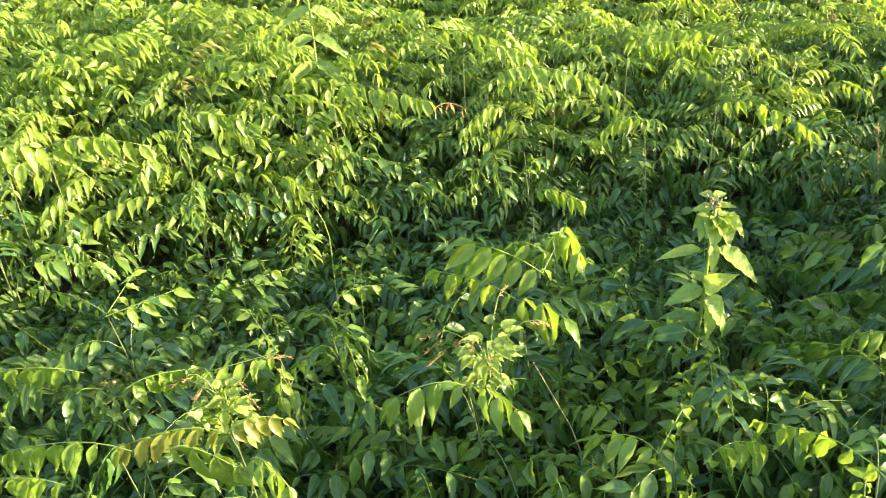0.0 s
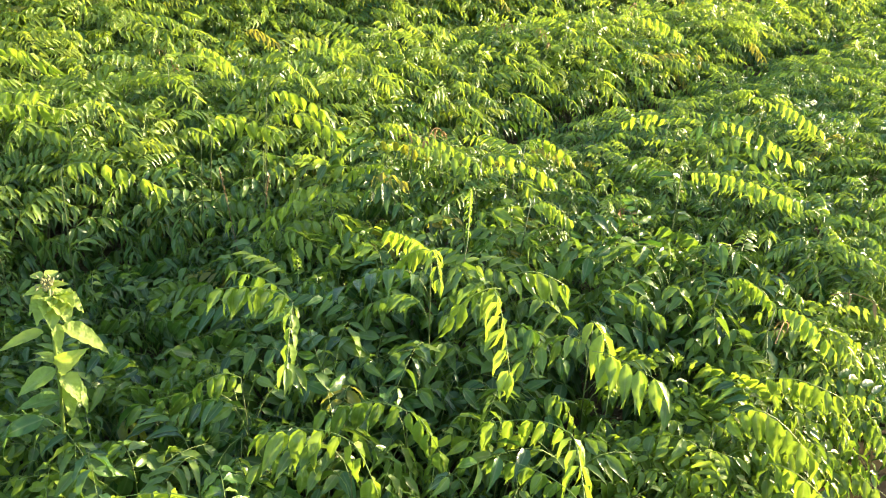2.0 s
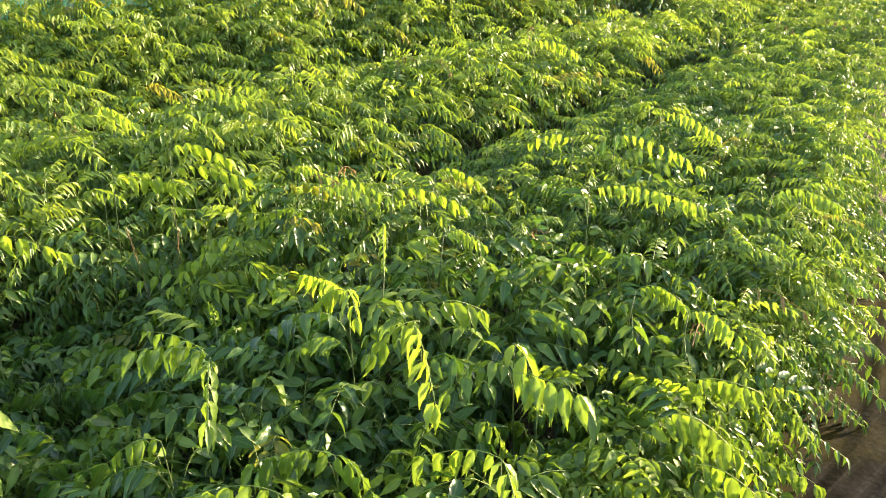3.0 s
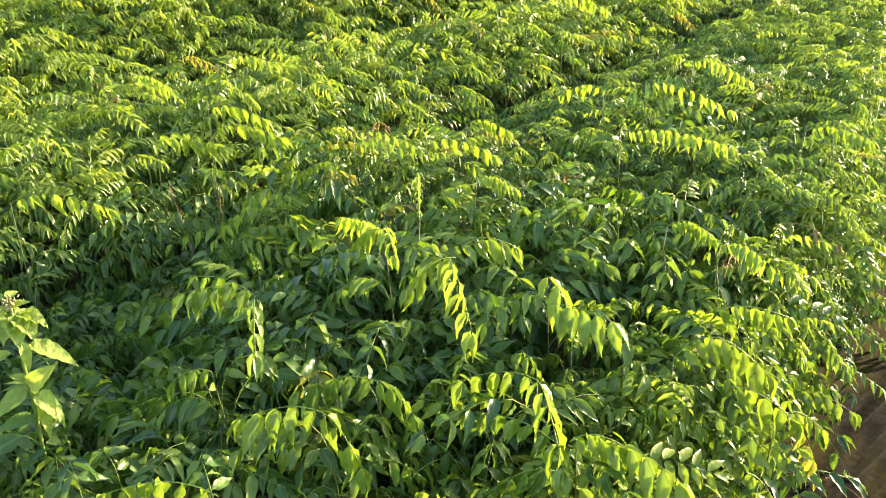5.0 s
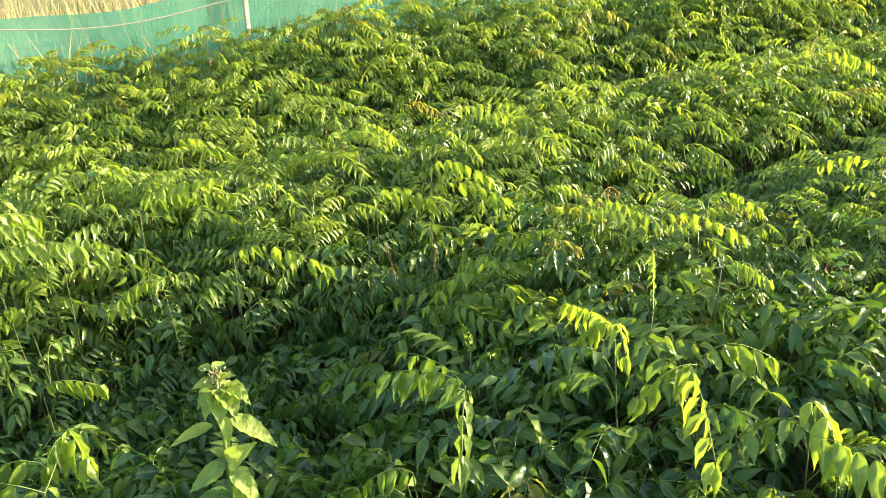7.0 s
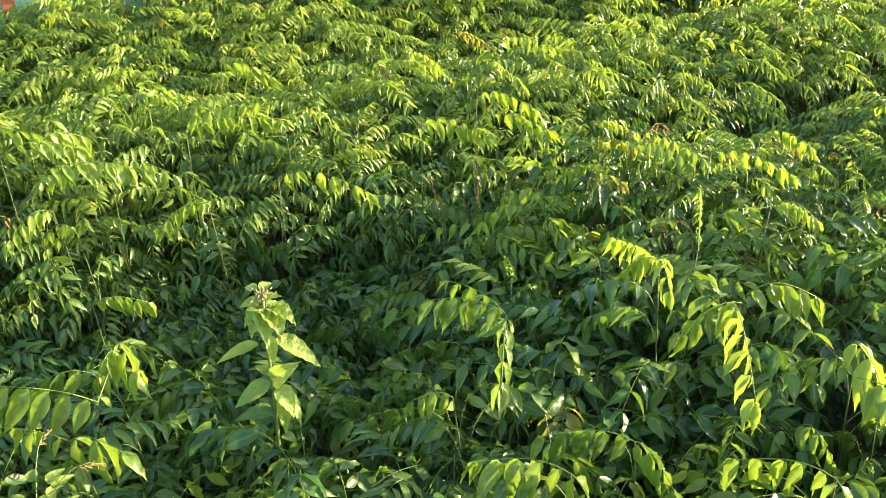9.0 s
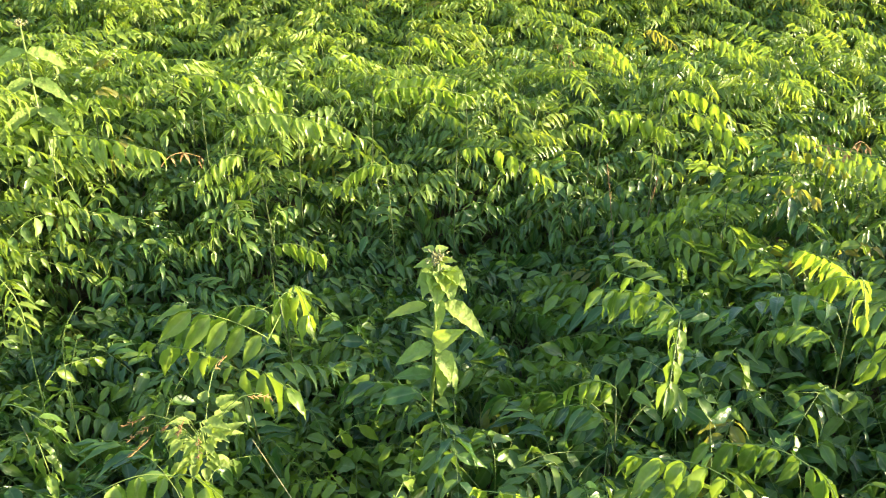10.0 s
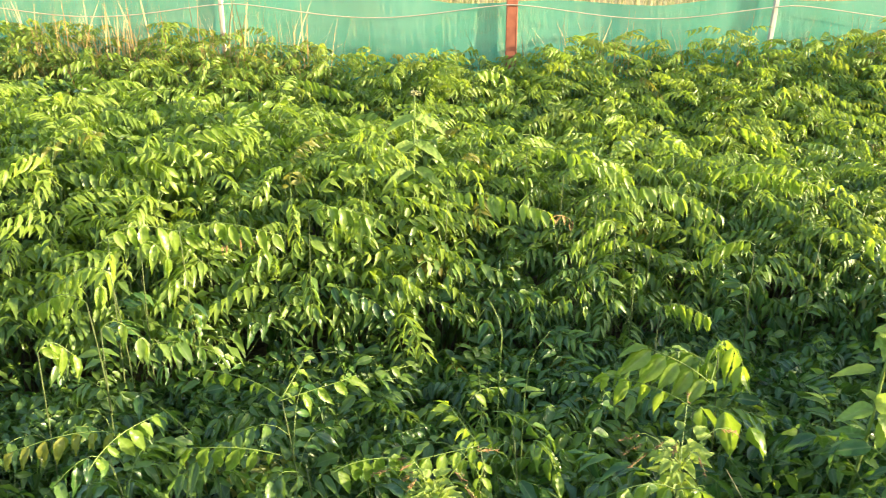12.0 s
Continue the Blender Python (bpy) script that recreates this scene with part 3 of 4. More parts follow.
def blades(rng, name, n, place, tall, wide, materials, bend=0.35):
    """Grass: narrow bent blades."""
    g = Gather()
    for _ in range(n):
        x, y = place()
        h, a = rng.uniform(*tall), rng.uniform(0, 6.28)
        d = np.array([math.cos(a), math.sin(a), 0.0])
        s = np.array([-d[1], d[0], 0.0]) * wide * rng.uniform(0.6, 1.3)
        b = rng.uniform(0.1, 1) * bend
        p = [np.array([x, y, 0.0]) + d * (b * h * u * u) + np.array([0, 0, h * u * (1 - 0.25 * b * u)]) for u in (0, 0.5, 0.8, 1.0)]
        V = np.array([p[0] - s, p[0] + s, p[1] - s * 0.8, p[1] + s * 0.8, p[2] - s * 0.5, p[2] + s * 0.5, p[3]])
        g.add(V, np.array([(0, 1, 3), (0, 3, 2), (2, 3, 5), (2, 5, 4), (4, 5, 6)]), slot=int(rng.random() < 0.35))
    return new(name, g.mesh(name, materials))


def in_field():
    return rng.uniform(-7, 8), 6.05 + 7 * rng.random() ** 2


tagged(blades(rng, "dry_grass", 16000, in_field, (0.5, 1.15), 0.006, [STRAW, STALK]), "tall dry straw-yellow grass beyond the fence", "grass", kind="stuff")


def at_fence():
    c = (-3.1, -2.75, -2.75, -2.6, -2.5, -2.0, -1.85, -1.6, 0.5, 0.7, 1.3, 2.2)[int(rng.integers(12))]
    return c + rng.normal(0, 0.22), FENCE_Y - rng.uniform(0.08, 0.3)


tagged(blades(rng, "fence_grass", 850, at_fence, (0.75, 1.2), 0.003, [TAN, TAN], 0.7), "thin dry grass stalks in front of the green net", "grass", kind="stuff")


def at_tangle():
    c = (-3.0, -2.85, -2.7, -2.55, -2.4, -1.95, -1.8, -1.5)[int(rng.integers(8))]
    return c + rng.normal(0, 0.12), FENCE_Y - rng.uniform(0.1, 0.35)


tagged(blades(rng, "tangled_grass", 900, at_tangle, (0.85, 1.12), 0.0035, [TAN, STALK], 1.1), "tangled tan and green grass before the net", "grass", kind="stuff")
tagged(blades(rng, "reed_grass", 70, at_tangle, (1.05, 1.35), 0.007, [TAN, STRAW], 0.25), "upright straw-coloured grass stems before the net", "grass", kind="stuff")

# ---- prominent seedlings that stand above the canopy ----
def hero(foot, fronds, label, low=4):
    """A seedling with chosen leaves: (base, tip, leaflets, leaflet length, youth, arch, droop)."""
    x, y = foot
    plant = seedling(x, y, label)
    plant.location = (x, y, 0)
    top = max(f[0][2] for f in fronds)
    bx, by = (sum(f[0][i] for f in fronds) / len(fronds) for i in (0, 1))
    u = np.linspace(0, 1, 6)[:, None]
    line = np.concatenate([u * u * (bx - x), u * u * (by - y), u * top], 1)
    part("stem", tri_mesh("stem", *tube(line, 0.0026, 0.0013, 5), [STEM]), plant)
    for base, tip, n, size, youth, arch, droop in fronds:
        leaf_with_leaflets(rng, plant, base, tip, arch, n if base[1] < 1.9 else max(3, round(n * 0.72)), size * (1.0 if base[1] < 1.9 else 1.08), youth if youth > 1.2 else youth if base[0] < 0.6 or base[1] > 1.9 else 0.88 * youth, droop * 0.9, 0.36, loose=0.6 if base[1] < 1.9 else 0.85, bare=0.10, crowd=0.95 if base[1] < 1.9 else 0.75)
    for j in range(low):
        z = top * (0.45 + 0.12 * j)
        p = np.array([np.interp(z, line[:, 2], line[:, i]) for i in range(3)]) + np.array([x, y, 0])
        m = Matrix.Translation(p - np.array([x, y, 0])) @ Matrix.Rotation(rng.uniform(0, 6.28), 4, "Z") @ Matrix.Rotation(-0.25, 4, "Y") @ Matrix.Scale(0.85, 4)
        part("compound_leaf", kind_mesh(int(rng.integers(len(KINDS))), int(rng.integers(2))), plant, at=m)


YELLOW = "bright yellow-green seedling shoot standing above the bed"
GREEN = "fresh green seedling with long drooping leaflets"
BROWN = "young seedling with reddish brown flushed leaflets"
hero((0.25, 1.88), [((0.19, 1.79, 0.55), (0.04, 1.79, 0.64), 5, 0.096, 0.75, 0.010, 1.30), ((0.19, 1.79, 0.55), (0.25, 1.92, 0.59), 2, 0.062, 0.70, 0.000, 1.00), ((0.25, 1.92, 0.60), (0.28, 1.84, 0.57), 2, 0.080, 0.95, 0.020, 1.20), ((0.25, 1.90, 0.59), (0.20, 1.86, 0.57), 2, 0.072, 0.85, 0.020, 1.20)], GREEN)
hero((0.16, 1.74), [((0.13, 1.71, 0.53), (-0.05, 1.81, 0.56), 5, 0.075, 0.80, 0.015, 1.20), ((0.13, 1.71, 0.53), (0.22, 1.60, 0.55), 3, 0.099, 0.60, 0.020, 1.30)], GREEN)
hero((1.05, 1.63), [((1.02, 1.59, 0.61), (0.90, 1.38, 0.60), 5, 0.072, 0.60, 0.020, 0.90), ((1.02, 1.60, 0.61), (0.91, 1.75, 0.60), 6, 0.074, 0.50, 0.020, 1.10), ((1.02, 1.60, 0.61), (0.99, 1.85, 0.58), 5, 0.058, 0.45, 0.020, 0.90)], YELLOW)
hero((0.85, 1.46), [((0.82, 1.43, 0.57), (0.75, 1.47, 0.56), 4, 0.056, 0.85, 0.015, 1.30)], GREEN)
hero((1.35, 1.51), [((1.32, 1.48, 0.71), (1.30, 1.62, 0.71), 8, 0.060, 1.10, 0.010, 1.30), ((1.32, 1.48, 0.71), (1.29, 1.40, 0.68), 5, 0.053, 1.10, 0.030, 0.90), ((1.33, 1.49, 0.70), (1.24, 1.51, 0.68), 6, 0.056, 1.00, 0.020, 1.20)], YELLOW)
hero((1.47, 1.39), [((1.41, 1.35, 0.64), (1.29, 1.14, 0.58), 6, 0.072, 0.90, 0.030, 0.90), ((1.43, 1.35, 0.64), (1.29, 1.36, 0.61), 5, 0.075, 0.70, 0.020, 1.20), ((1.46, 1.37, 0.64), (1.60, 1.32, 0.62), 5, 0.074, 0.60, 0.030, 1.20)], YELLOW)
hero((0.93, 1.16), [((0.90, 1.13, 0.58), (0.78, 1.24, 0.57), 5, 0.080, 0.75, 0.020, 1.25), ((0.90, 1.13, 0.58), (0.91, 1.03, 0.50), 4, 0.084, 0.80, 0.020, 1.00)], YELLOW)
hero((1.09, 1.21), [((1.06, 1.18, 0.55), (0.93, 1.28, 0.54), 5, 0.074, 0.50, 0.020, 1.25), ((1.06, 1.18, 0.55), (1.08, 1.09, 0.50), 4, 0.078, 0.40, 0.020, 1.20)], GREEN)
hero((0.67, 1.11), [((0.65, 1.07, 0.57), (0.51, 1.23, 0.56), 6, 0.060, 0.55, 0.030, 1.20), ((0.63, 1.10, 0.55), (0.62, 1.07, 0.50), 4, 0.052, 0.85, 0.000, 0.70)], GREEN)
hero((1.57, 1.18), [((1.56, 1.18, 0.60), (1.54, 1.09, 0.56), 3, 0.101, 0.90, 0.020, 0.60), ((1.51, 1.12, 0.57), (1.56, 0.98, 0.56), 5, 0.087, 0.70, 0.010, 1.30)], YELLOW)
hero((1.31, 0.97), [((1.28, 0.94, 0.56), (1.18, 1.06, 0.55), 5, 0.072, 0.75, 0.020, 1.30), ((1.28, 0.94, 0.56), (1.17, 0.77, 0.50), 6, 0.082, 0.85, 0.030, 0.70)], YELLOW)
hero((1.25, 0.81), [((1.19, 0.81, 0.53), (1.14, 0.99, 0.53), 6, 0.059, 0.50, 0.020, 1.20), ((1.21, 0.79, 0.53), (1.28, 0.72, 0.52), 5, 0.066, 0.75, 0.020, 1.20), ((1.26, 0.75, 0.52), (1.32, 0.62, 0.47), 5, 0.077, 0.80, 0.020, 1.10)], GREEN)
hero((1.64, 0.88), [((1.61, 0.85, 0.50), (1.80, 0.73, 0.42), 8, 0.078, 0.80, 0.070, 1.20)], YELLOW)
hero((1.79, 0.86), [((1.84, 0.90, 0.50), (1.98, 0.79, 0.47), 7, 0.065, 0.60, 0.020, 1.20), ((1.69, 0.76, 0.43), (1.77, 0.64, 0.36), 5, 0.077, 0.75, 0.020, 1.10)], YELLOW)
hero((1.73, 0.68), [((1.77, 0.66, 0.36), (1.82, 0.59, 0.20), 6, 0.052, 1.50, 0.030, 0.90), ((1.77, 0.67, 0.36), (1.86, 0.62, 0.30), 5, 0.055, 1.00, 0.020, 1.00), ((1.57, 0.63, 0.34), (1.65, 0.58, 0.20), 5, 0.059, 0.85, 0.020, 0.90)], BROWN)
hero((-0.77, 1.76), [((-0.80, 1.73, 0.54), (-1.03, 1.85, 0.55), 6, 0.050, 0.75, 0.020, 1.10), ((-0.80, 1.73, 0.54), (-0.76, 1.83, 0.59), 4, 0.041, 0.85, 0.000, 0.90), ((-0.80, 1.72, 0.54), (-0.65, 1.77, 0.57), 5, 0.055, 0.80, 0.000, 0.80)], GREEN)
hero((-0.32, 1.53), [((-0.36, 1.51, 0.56), (-0.49, 1.47, 0.55), 5, 0.051, 0.95, 0.000, 1.40), ((-0.36, 1.51, 0.56), (-0.42, 1.58, 0.61), 4, 0.047, 0.80, 0.000, 0.90), ((-0.35, 1.49, 0.54), (-0.36, 1.47, 0.48), 3, 0.055, 0.90, 0.000, 0.60)], YELLOW)
hero((-0.68, 1.50), [((-0.76, 1.50, 0.54), (-0.95, 1.51, 0.55), 6, 0.070, 0.65, 0.010, 1.20), ((-0.65, 1.44, 0.54), (-0.54, 1.48, 0.55), 5, 0.074, 0.60, 0.010, 1.20)], GREEN)
hero((-0.37, 1.30), [((-0.41, 1.29, 0.54), (-0.59, 1.27, 0.54), 6, 0.066, 1.50, 0.020, 1.10), ((-0.41, 1.29, 0.54), (-0.31, 1.31, 0.55), 5, 0.055, 1.20, 0.020, 1.00), ((-0.36, 1.24, 0.52), (-0.28, 1.17, 0.52), 4, 0.063, 0.85, 0.020, 1.00)], BROWN)
hero((-0.55, 1.25), [((-0.57, 1.25, 0.54), (-0.81, 1.28, 0.53), 6, 0.072, 0.75, 0.020, 1.30), ((-0.51, 1.25, 0.54), (-0.38, 1.22, 0.52), 4, 0.077, 0.70, 0.020, 1.20), ((-0.66, 1.17, 0.54), (-0.78, 1.18, 0.55), 5, 0.052, 0.95, 0.010, 1.20)], YELLOW)
hero((0.05, 1.45), [((0.02, 1.42, 0.52), (-0.12, 1.41, 0.51), 4, 0.085, 0.75, 0.020, 1.20), ((0.02, 1.42, 0.52), (0.11, 1.33, 0.53), 4, 0.070, 0.60, 0.020, 1.20)], GREEN)
hero((0.40, 1.24), [((0.34, 1.21, 0.52), (0.25, 1.25, 0.53), 4, 0.070, 0.50, 0.020, 1.00), ((0.34, 1.21, 0.52), (0.40, 1.31, 0.53), 4, 0.062, 0.60, 0.000, 1.00), ((0.41, 1.19, 0.51), (0.50, 1.23, 0.52), 4, 0.064, 0.50, 0.020, 1.10)], GREEN)
hero((-0.25, 1.68), [((-0.24, 1.59, 0.52), (-0.20, 1.50, 0.50), 4, 0.062, 0.70, 0.020, 0.70), ((-0.32, 1.71, 0.52), (-0.18, 1.57, 0.51), 5, 0.059, 0.35, 0.020, 1.00)], GREEN)
hero((-1.10, 1.58), [((-1.12, 1.61, 0.52), (-1.34, 1.55, 0.51), 7, 0.058, 1.50, 0.020, 1.10), ((-1.15, 1.49, 0.51), (-1.06, 1.63, 0.55), 6, 0.058, 0.75, 0.020, 1.10)], BROWN)
hero((2.47, 1.70), [((2.45, 1.68, 0.62), (2.62, 1.36, 0.60), 14, 0.055, 0.9, 0.03, 1.4)], YELLOW)
hero((2.95, 1.97), [((2.94, 1.95, 0.64), (2.95, 1.58, 0.60), 13, 0.052, 0.85, 0.03, 1.3)], YELLOW)
hero((3.34, 2.03), [((3.33, 2.01, 0.64), (3.33, 1.74, 0.60), 12, 0.050, 0.95, 0.03, 1.3)], YELLOW)
hero((-0.44, 2.87), [((-0.42, 2.85, 0.70), (-0.10, 2.70, 0.68), 13, 0.066, 0.9, 0.02, 1.3)], YELLOW, 2)
hero((-0.88, 2.64), [((-0.86, 2.61, 0.70), (-0.64, 2.60, 0.68), 8, 0.085, 0.7, 0.03, 1.2)], YELLOW, 2)
hero((0.56, 3.07), [((0.58, 3.05, 0.70), (0.91, 3.03, 0.68), 12, 0.068, 0.85, 0.03, 1.4)], YELLOW, 2)
hero((0.00, 3.15), [((0.01, 3.12, 0.70), (0.25, 3.13, 0.68), 10, 0.065, 0.8, 0.04, 1.2)], YELLOW, 2)
hero((-1.78, 3.29), [((-1.76, 3.27, 0.72), (-1.48, 3.16, 0.70), 9, 0.09, 0.9, 0.03, 1.3)], YELLOW, 2)
hero((0.77, 2.66), [((0.78, 2.63, 0.63), (1.00, 2.42, 0.60), 11, 0.062, 0.8, 0.04, 1.3)], YELLOW, 2)
hero((0.08, 2.86), [((0.09, 2.83, 0.70), (0.46, 2.82, 0.65), 14, 0.062, 0.95, 0.05, 1.2)], YELLOW, 2)
hero((0.20, 2.36), [((0.20, 2.32, 0.51), (0.33, 2.30, 0.49), 9, 0.055, 0.8, 0.02, 1.4)], YELLOW, 2)
hero((-1.44, 2.42), [((-1.43, 2.40, 0.69), (-1.21, 2.49, 0.67), 9, 0.08, 0.85, 0.03, 1.3), ((-1.42, 2.41, 0.64), (-1.40, 2.25, 0.60), 6, 0.09, 0.85, 0.02, 1.2)], YELLOW, 2)
hero((-1.22, 2.48), [((-1.23, 2.46, 0.69), (-0.95, 2.49, 0.67), 10, 0.075, 0.85, 0.03, 1.3)], YELLOW, 2)
hero((1.54, 3.60), [((1.56, 3.57, 0.70), (1.64, 3.36, 0.67), 10, 0.066, 0.85, 0.03, 1.2)], YELLOW, 2)
hero((3.96, 3.33), [((3.97, 3.30, 0.68), (4.07, 3.08, 0.63), 10, 0.06, 0.9, 0.03, 1.3)], YELLOW, 2)
hero((1.94, 2.12), [((1.95, 2.09, 0.63), (2.07, 1.88, 0.60), 10, 0.052, 0.8, 0.03, 1.2)], YELLOW, 2)
hero((1.79, 2.30), [((1.80, 2.27, 0.63), (1.90, 2.12, 0.60), 9, 0.052, 0.75, 0.03, 1.2)], YELLOW, 2)
hero((0.94, 3.16), [((0.92, 3.13, 0.70), (0.64, 3.30, 0.67), 10, 0.068, 0.90, 0.03, 1.25)], YELLOW, 2)
hero((0.83, 3.93), [((0.85, 3.90, 0.70), (1.01, 3.66, 0.67), 9, 0.068, 0.95, 0.03, 1.25)], YELLOW, 2)
hero((0.30, 2.94), [((0.32, 2.91, 0.68), (0.50, 2.80, 0.64), 10, 0.055, 1.0, 0.03, 1.25), ((0.32, 2.91, 0.68), (0.14, 2.97, 0.64), 9, 0.055, 0.95, 0.03, 1.25)], YELLOW, 2)
hero((0.16, 2.79), [((0.14, 2.76, 0.62), (0.01, 2.70, 0.58), 8, 0.062, 0.9, 0.03, 1.25)], YELLOW, 2)
hero((0.21, 2.70), [((0.19, 2.67, 0.58), (0.10, 2.72, 0.56), 7, 0.045, 0.98, 0.03, 1.25)], YELLOW, 2)
hero((0.58, 2.64), [((0.56, 2.61, 0.60), (0.41, 2.60, 0.56), 9, 0.055, 0.8, 0.03, 1.25)], YELLOW, 2)
hero((-0.12, 3.45), [((-0.10, 3.42, 0.72), (0.25, 3.17, 0.68), 11, 0.075, 0.8, 0.03, 1.25)], YELLOW, 2)
hero((1.30, 2.83), [((1.32, 2.80, 0.66), (1.49, 2.64, 0.62), 9, 0.062, 0.85, 0.03, 1.25)], YELLOW, 2)
hero((1.47, 2.74), [((1.49, 2.71, 0.66), (1.68, 2.57, 0.62), 10, 0.062, 0.85, 0.03, 1.25)], YELLOW, 2)
hero((1.50, 2.28), [((1.48, 2.25, 0.54), (1.43, 2.40, 0.50), 7, 0.055, 0.7, 0.03, 1.25)], YELLOW, 2)
hero((1.85, 2.42), [((1.87, 2.39, 0.62), (1.95, 2.11, 0.60), 11, 0.05, 0.75, 0.03, 1.25)], YELLOW, 2)
hero((2.15, 2.16), [((2.17, 2.13, 0.63), (2.27, 2.02, 0.60), 9, 0.052, 0.85, 0.03, 1.25)], YELLOW, 2)
hero((1.72, 2.25), [((1.70, 2.22, 0.58), (1.58, 2.31, 0.57), 10, 0.042, 0.85, 0.03, 1.25)], YELLOW, 2)
hero((1.56, 2.94), [((1.58, 2.91, 0.68), (1.72, 2.75, 0.64), 9, 0.062, 0.85, 0.03, 1.25)], YELLOW, 2)
hero((1.23, 2.74), [((1.25, 2.71, 0.66), (1.45, 2.70, 0.63), 9, 0.065, 0.85, 0.03, 1.25)], YELLOW, 2)
hero((2.01, 3.63), [((2.03, 3.60, 0.68), (2.17, 3.41, 0.66), 10, 0.06, 0.8, 0.03, 1.25)], YELLOW, 2)
hero((1.55, 1.69), [((1.57, 1.66, 0.60), (1.77, 1.91, 0.62), 11, 0.035, 0.6, 0.03, 1.25)], YELLOW, 2)
hero((1.80, 1.73), [((1.82, 1.70, 0.63), (1.91, 1.63, 0.60), 8, 0.05, 0.9, 0.03, 1.25)], YELLOW, 2)
hero((2.84, 2.09), [((2.82, 2.06, 0.62), (2.74, 2.20, 0.60), 8, 0.055, 0.85, 0.03, 1.25)], YELLOW, 2)
hero((2.82, 1.27), [((2.84, 1.24, 0.62), (2.93, 1.06, 0.60), 10, 0.055, 0.85, 0.03, 1.25)], YELLOW, 2)
hero((2.07, 1.06), [((2.05, 1.03, 0.56), (2.04, 0.86, 0.54), 9, 0.05, 0.85, 0.03, 1.25)], YELLOW, 2)
hero((2.01, 1.21), [((2.03, 1.18, 0.57), (2.09, 1.07, 0.55), 9, 0.05, 0.7, 0.03, 1.25)], YELLOW, 2)
hero((0.10, 3.22), [((0.12, 3.19, 0.70), (0.26, 3.27, 0.68), 7, 0.085, 0.9, 0.03, 1.25)], YELLOW, 2)
hero((-1.44, 5.02), [((-1.42, 4.99, 0.74), (-1.00, 4.83, 0.70), 11, 0.08, 0.85, 0.03, 1.25)], YELLOW, 2)
hero((-0.87, 3.47), [((-0.85, 3.44, 0.72), (-0.67, 3.38, 0.68), 6, 0.095, 0.7, 0.03, 1.25)], YELLOW, 2)
hero((-0.30, 4.70), [((-0.28, 4.67, 0.82), (-0.11, 4.76, 0.80), 7, 0.08, 0.8, 0.03, 1.25)], YELLOW, 2)
hero((-1.68, 3.33), [((-1.66, 3.30, 0.74), (-1.41, 3.40, 0.70), 7, 0.10, 0.9, 0.03, 1.25)], YELLOW, 2)
hero((-1.67, 3.27), [((-1.69, 3.24, 0.70), (-1.81, 3.27, 0.68), 3, 0.11, 0.9, 0.03, 1.25)], YELLOW, 2)
hero((-1.34, 2.26), [((-1.36, 2.23, 0.64), (-1.51, 2.25, 0.61), 7, 0.065, 0.9, 0.03, 1.25)], YELLOW, 2)
hero((-1.35, 2.11), [((-1.37, 2.08, 0.62), (-1.53, 2.11, 0.59), 8, 0.062, 1.0, 0.03, 1.25)], YELLOW, 2)
hero((-1.35, 2.43), [((-1.33, 2.40, 0.66), (-1.26, 2.42, 0.62), 4, 0.085, 0.85, 0.03, 1.25)], YELLOW, 2)
hero((-1.31, 1.99), [((-1.29, 1.96, 0.60), (-1.20, 1.98, 0.57), 4, 0.08, 0.75, 0.03, 1.25)], YELLOW, 2)
hero((-1.41, 1.86), [((-1.39, 1.83, 0.60), (-1.33, 1.88, 0.57), 4, 0.075, 0.8, 0.03, 1.25)], YELLOW, 2)
hero((3.75, 4.95), [((3.73, 4.95, 0.80), (3.55, 4.85, 0.74), 9, 0.075, 1.4, 0.04, 1.3), ((3.75, 4.95, 0.79), (3.92, 4.84, 0.72), 9, 0.07, 1.3, 0.04, 1.3)], BROWN, 2)
hero((1.72, 2.46), [((1.72, 2.44, 0.60), (1.90, 2.33, 0.57), 8, 0.05, 1.6, 0.03, 1.2)], BROWN, 2)


# ---- the tall pale weed among the seedlings ----
def broad_leaf(base, tip, face, wide, youth, curl):
    base, tip = np.asarray(base, float), np.asarray(tip, float)
    d = tip - base
    ln = np.linalg.norm(d)
    d = d / ln
    f = np.asarray(face, float)
    f = f - d * (f @ d)
    V, T, R = leaflets(np.zeros((1, 3)), d[None], unit(f)[None], np.array([ln]), np.array([wide]), np.array([curl]), np.array([0.28]), OVATE_LEAF)
    return tri_mesh("leaf", V, T, [WEED_LEAF], np.full(len(V), youth), R)


def weed(foot, stem, leaves, head, label):
    plant = tagged(new("tall_weed"), label, "weed")
    plant.location = (*foot, 0)
    at = np.array([*foot, 0.0])
    part("stem", tri_mesh("stem", *tube(np.array(stem) - at, 0.005, 0.003, 6), [STALK]), plant, "pale upright stem")
    for base, tip, face, wide, youth, curl in leaves:
        part("leaf", broad_leaf(base, tip, face, wide, youth, curl), plant, at=Matrix.Translation(np.array(base) - at))
    g = Gather()
    for _ in range(60):
        c = np.array(head) - at + rng.normal(0, 1, 3) * np.array([0.011, 0.009, 0.006])
        d = unit(rng.normal(0, 1, 3) + np.array([0, 0, 0.8]))
        g.add(*tube(np.array([c, c + d * 0.005, c + d * 0.008]), 0.0022, 0.0009, 4))
    tagged(part("flower_head", g.mesh("flower_head", [BUFF]), plant, "clustered dry buff flower heads"), kind="stuff")


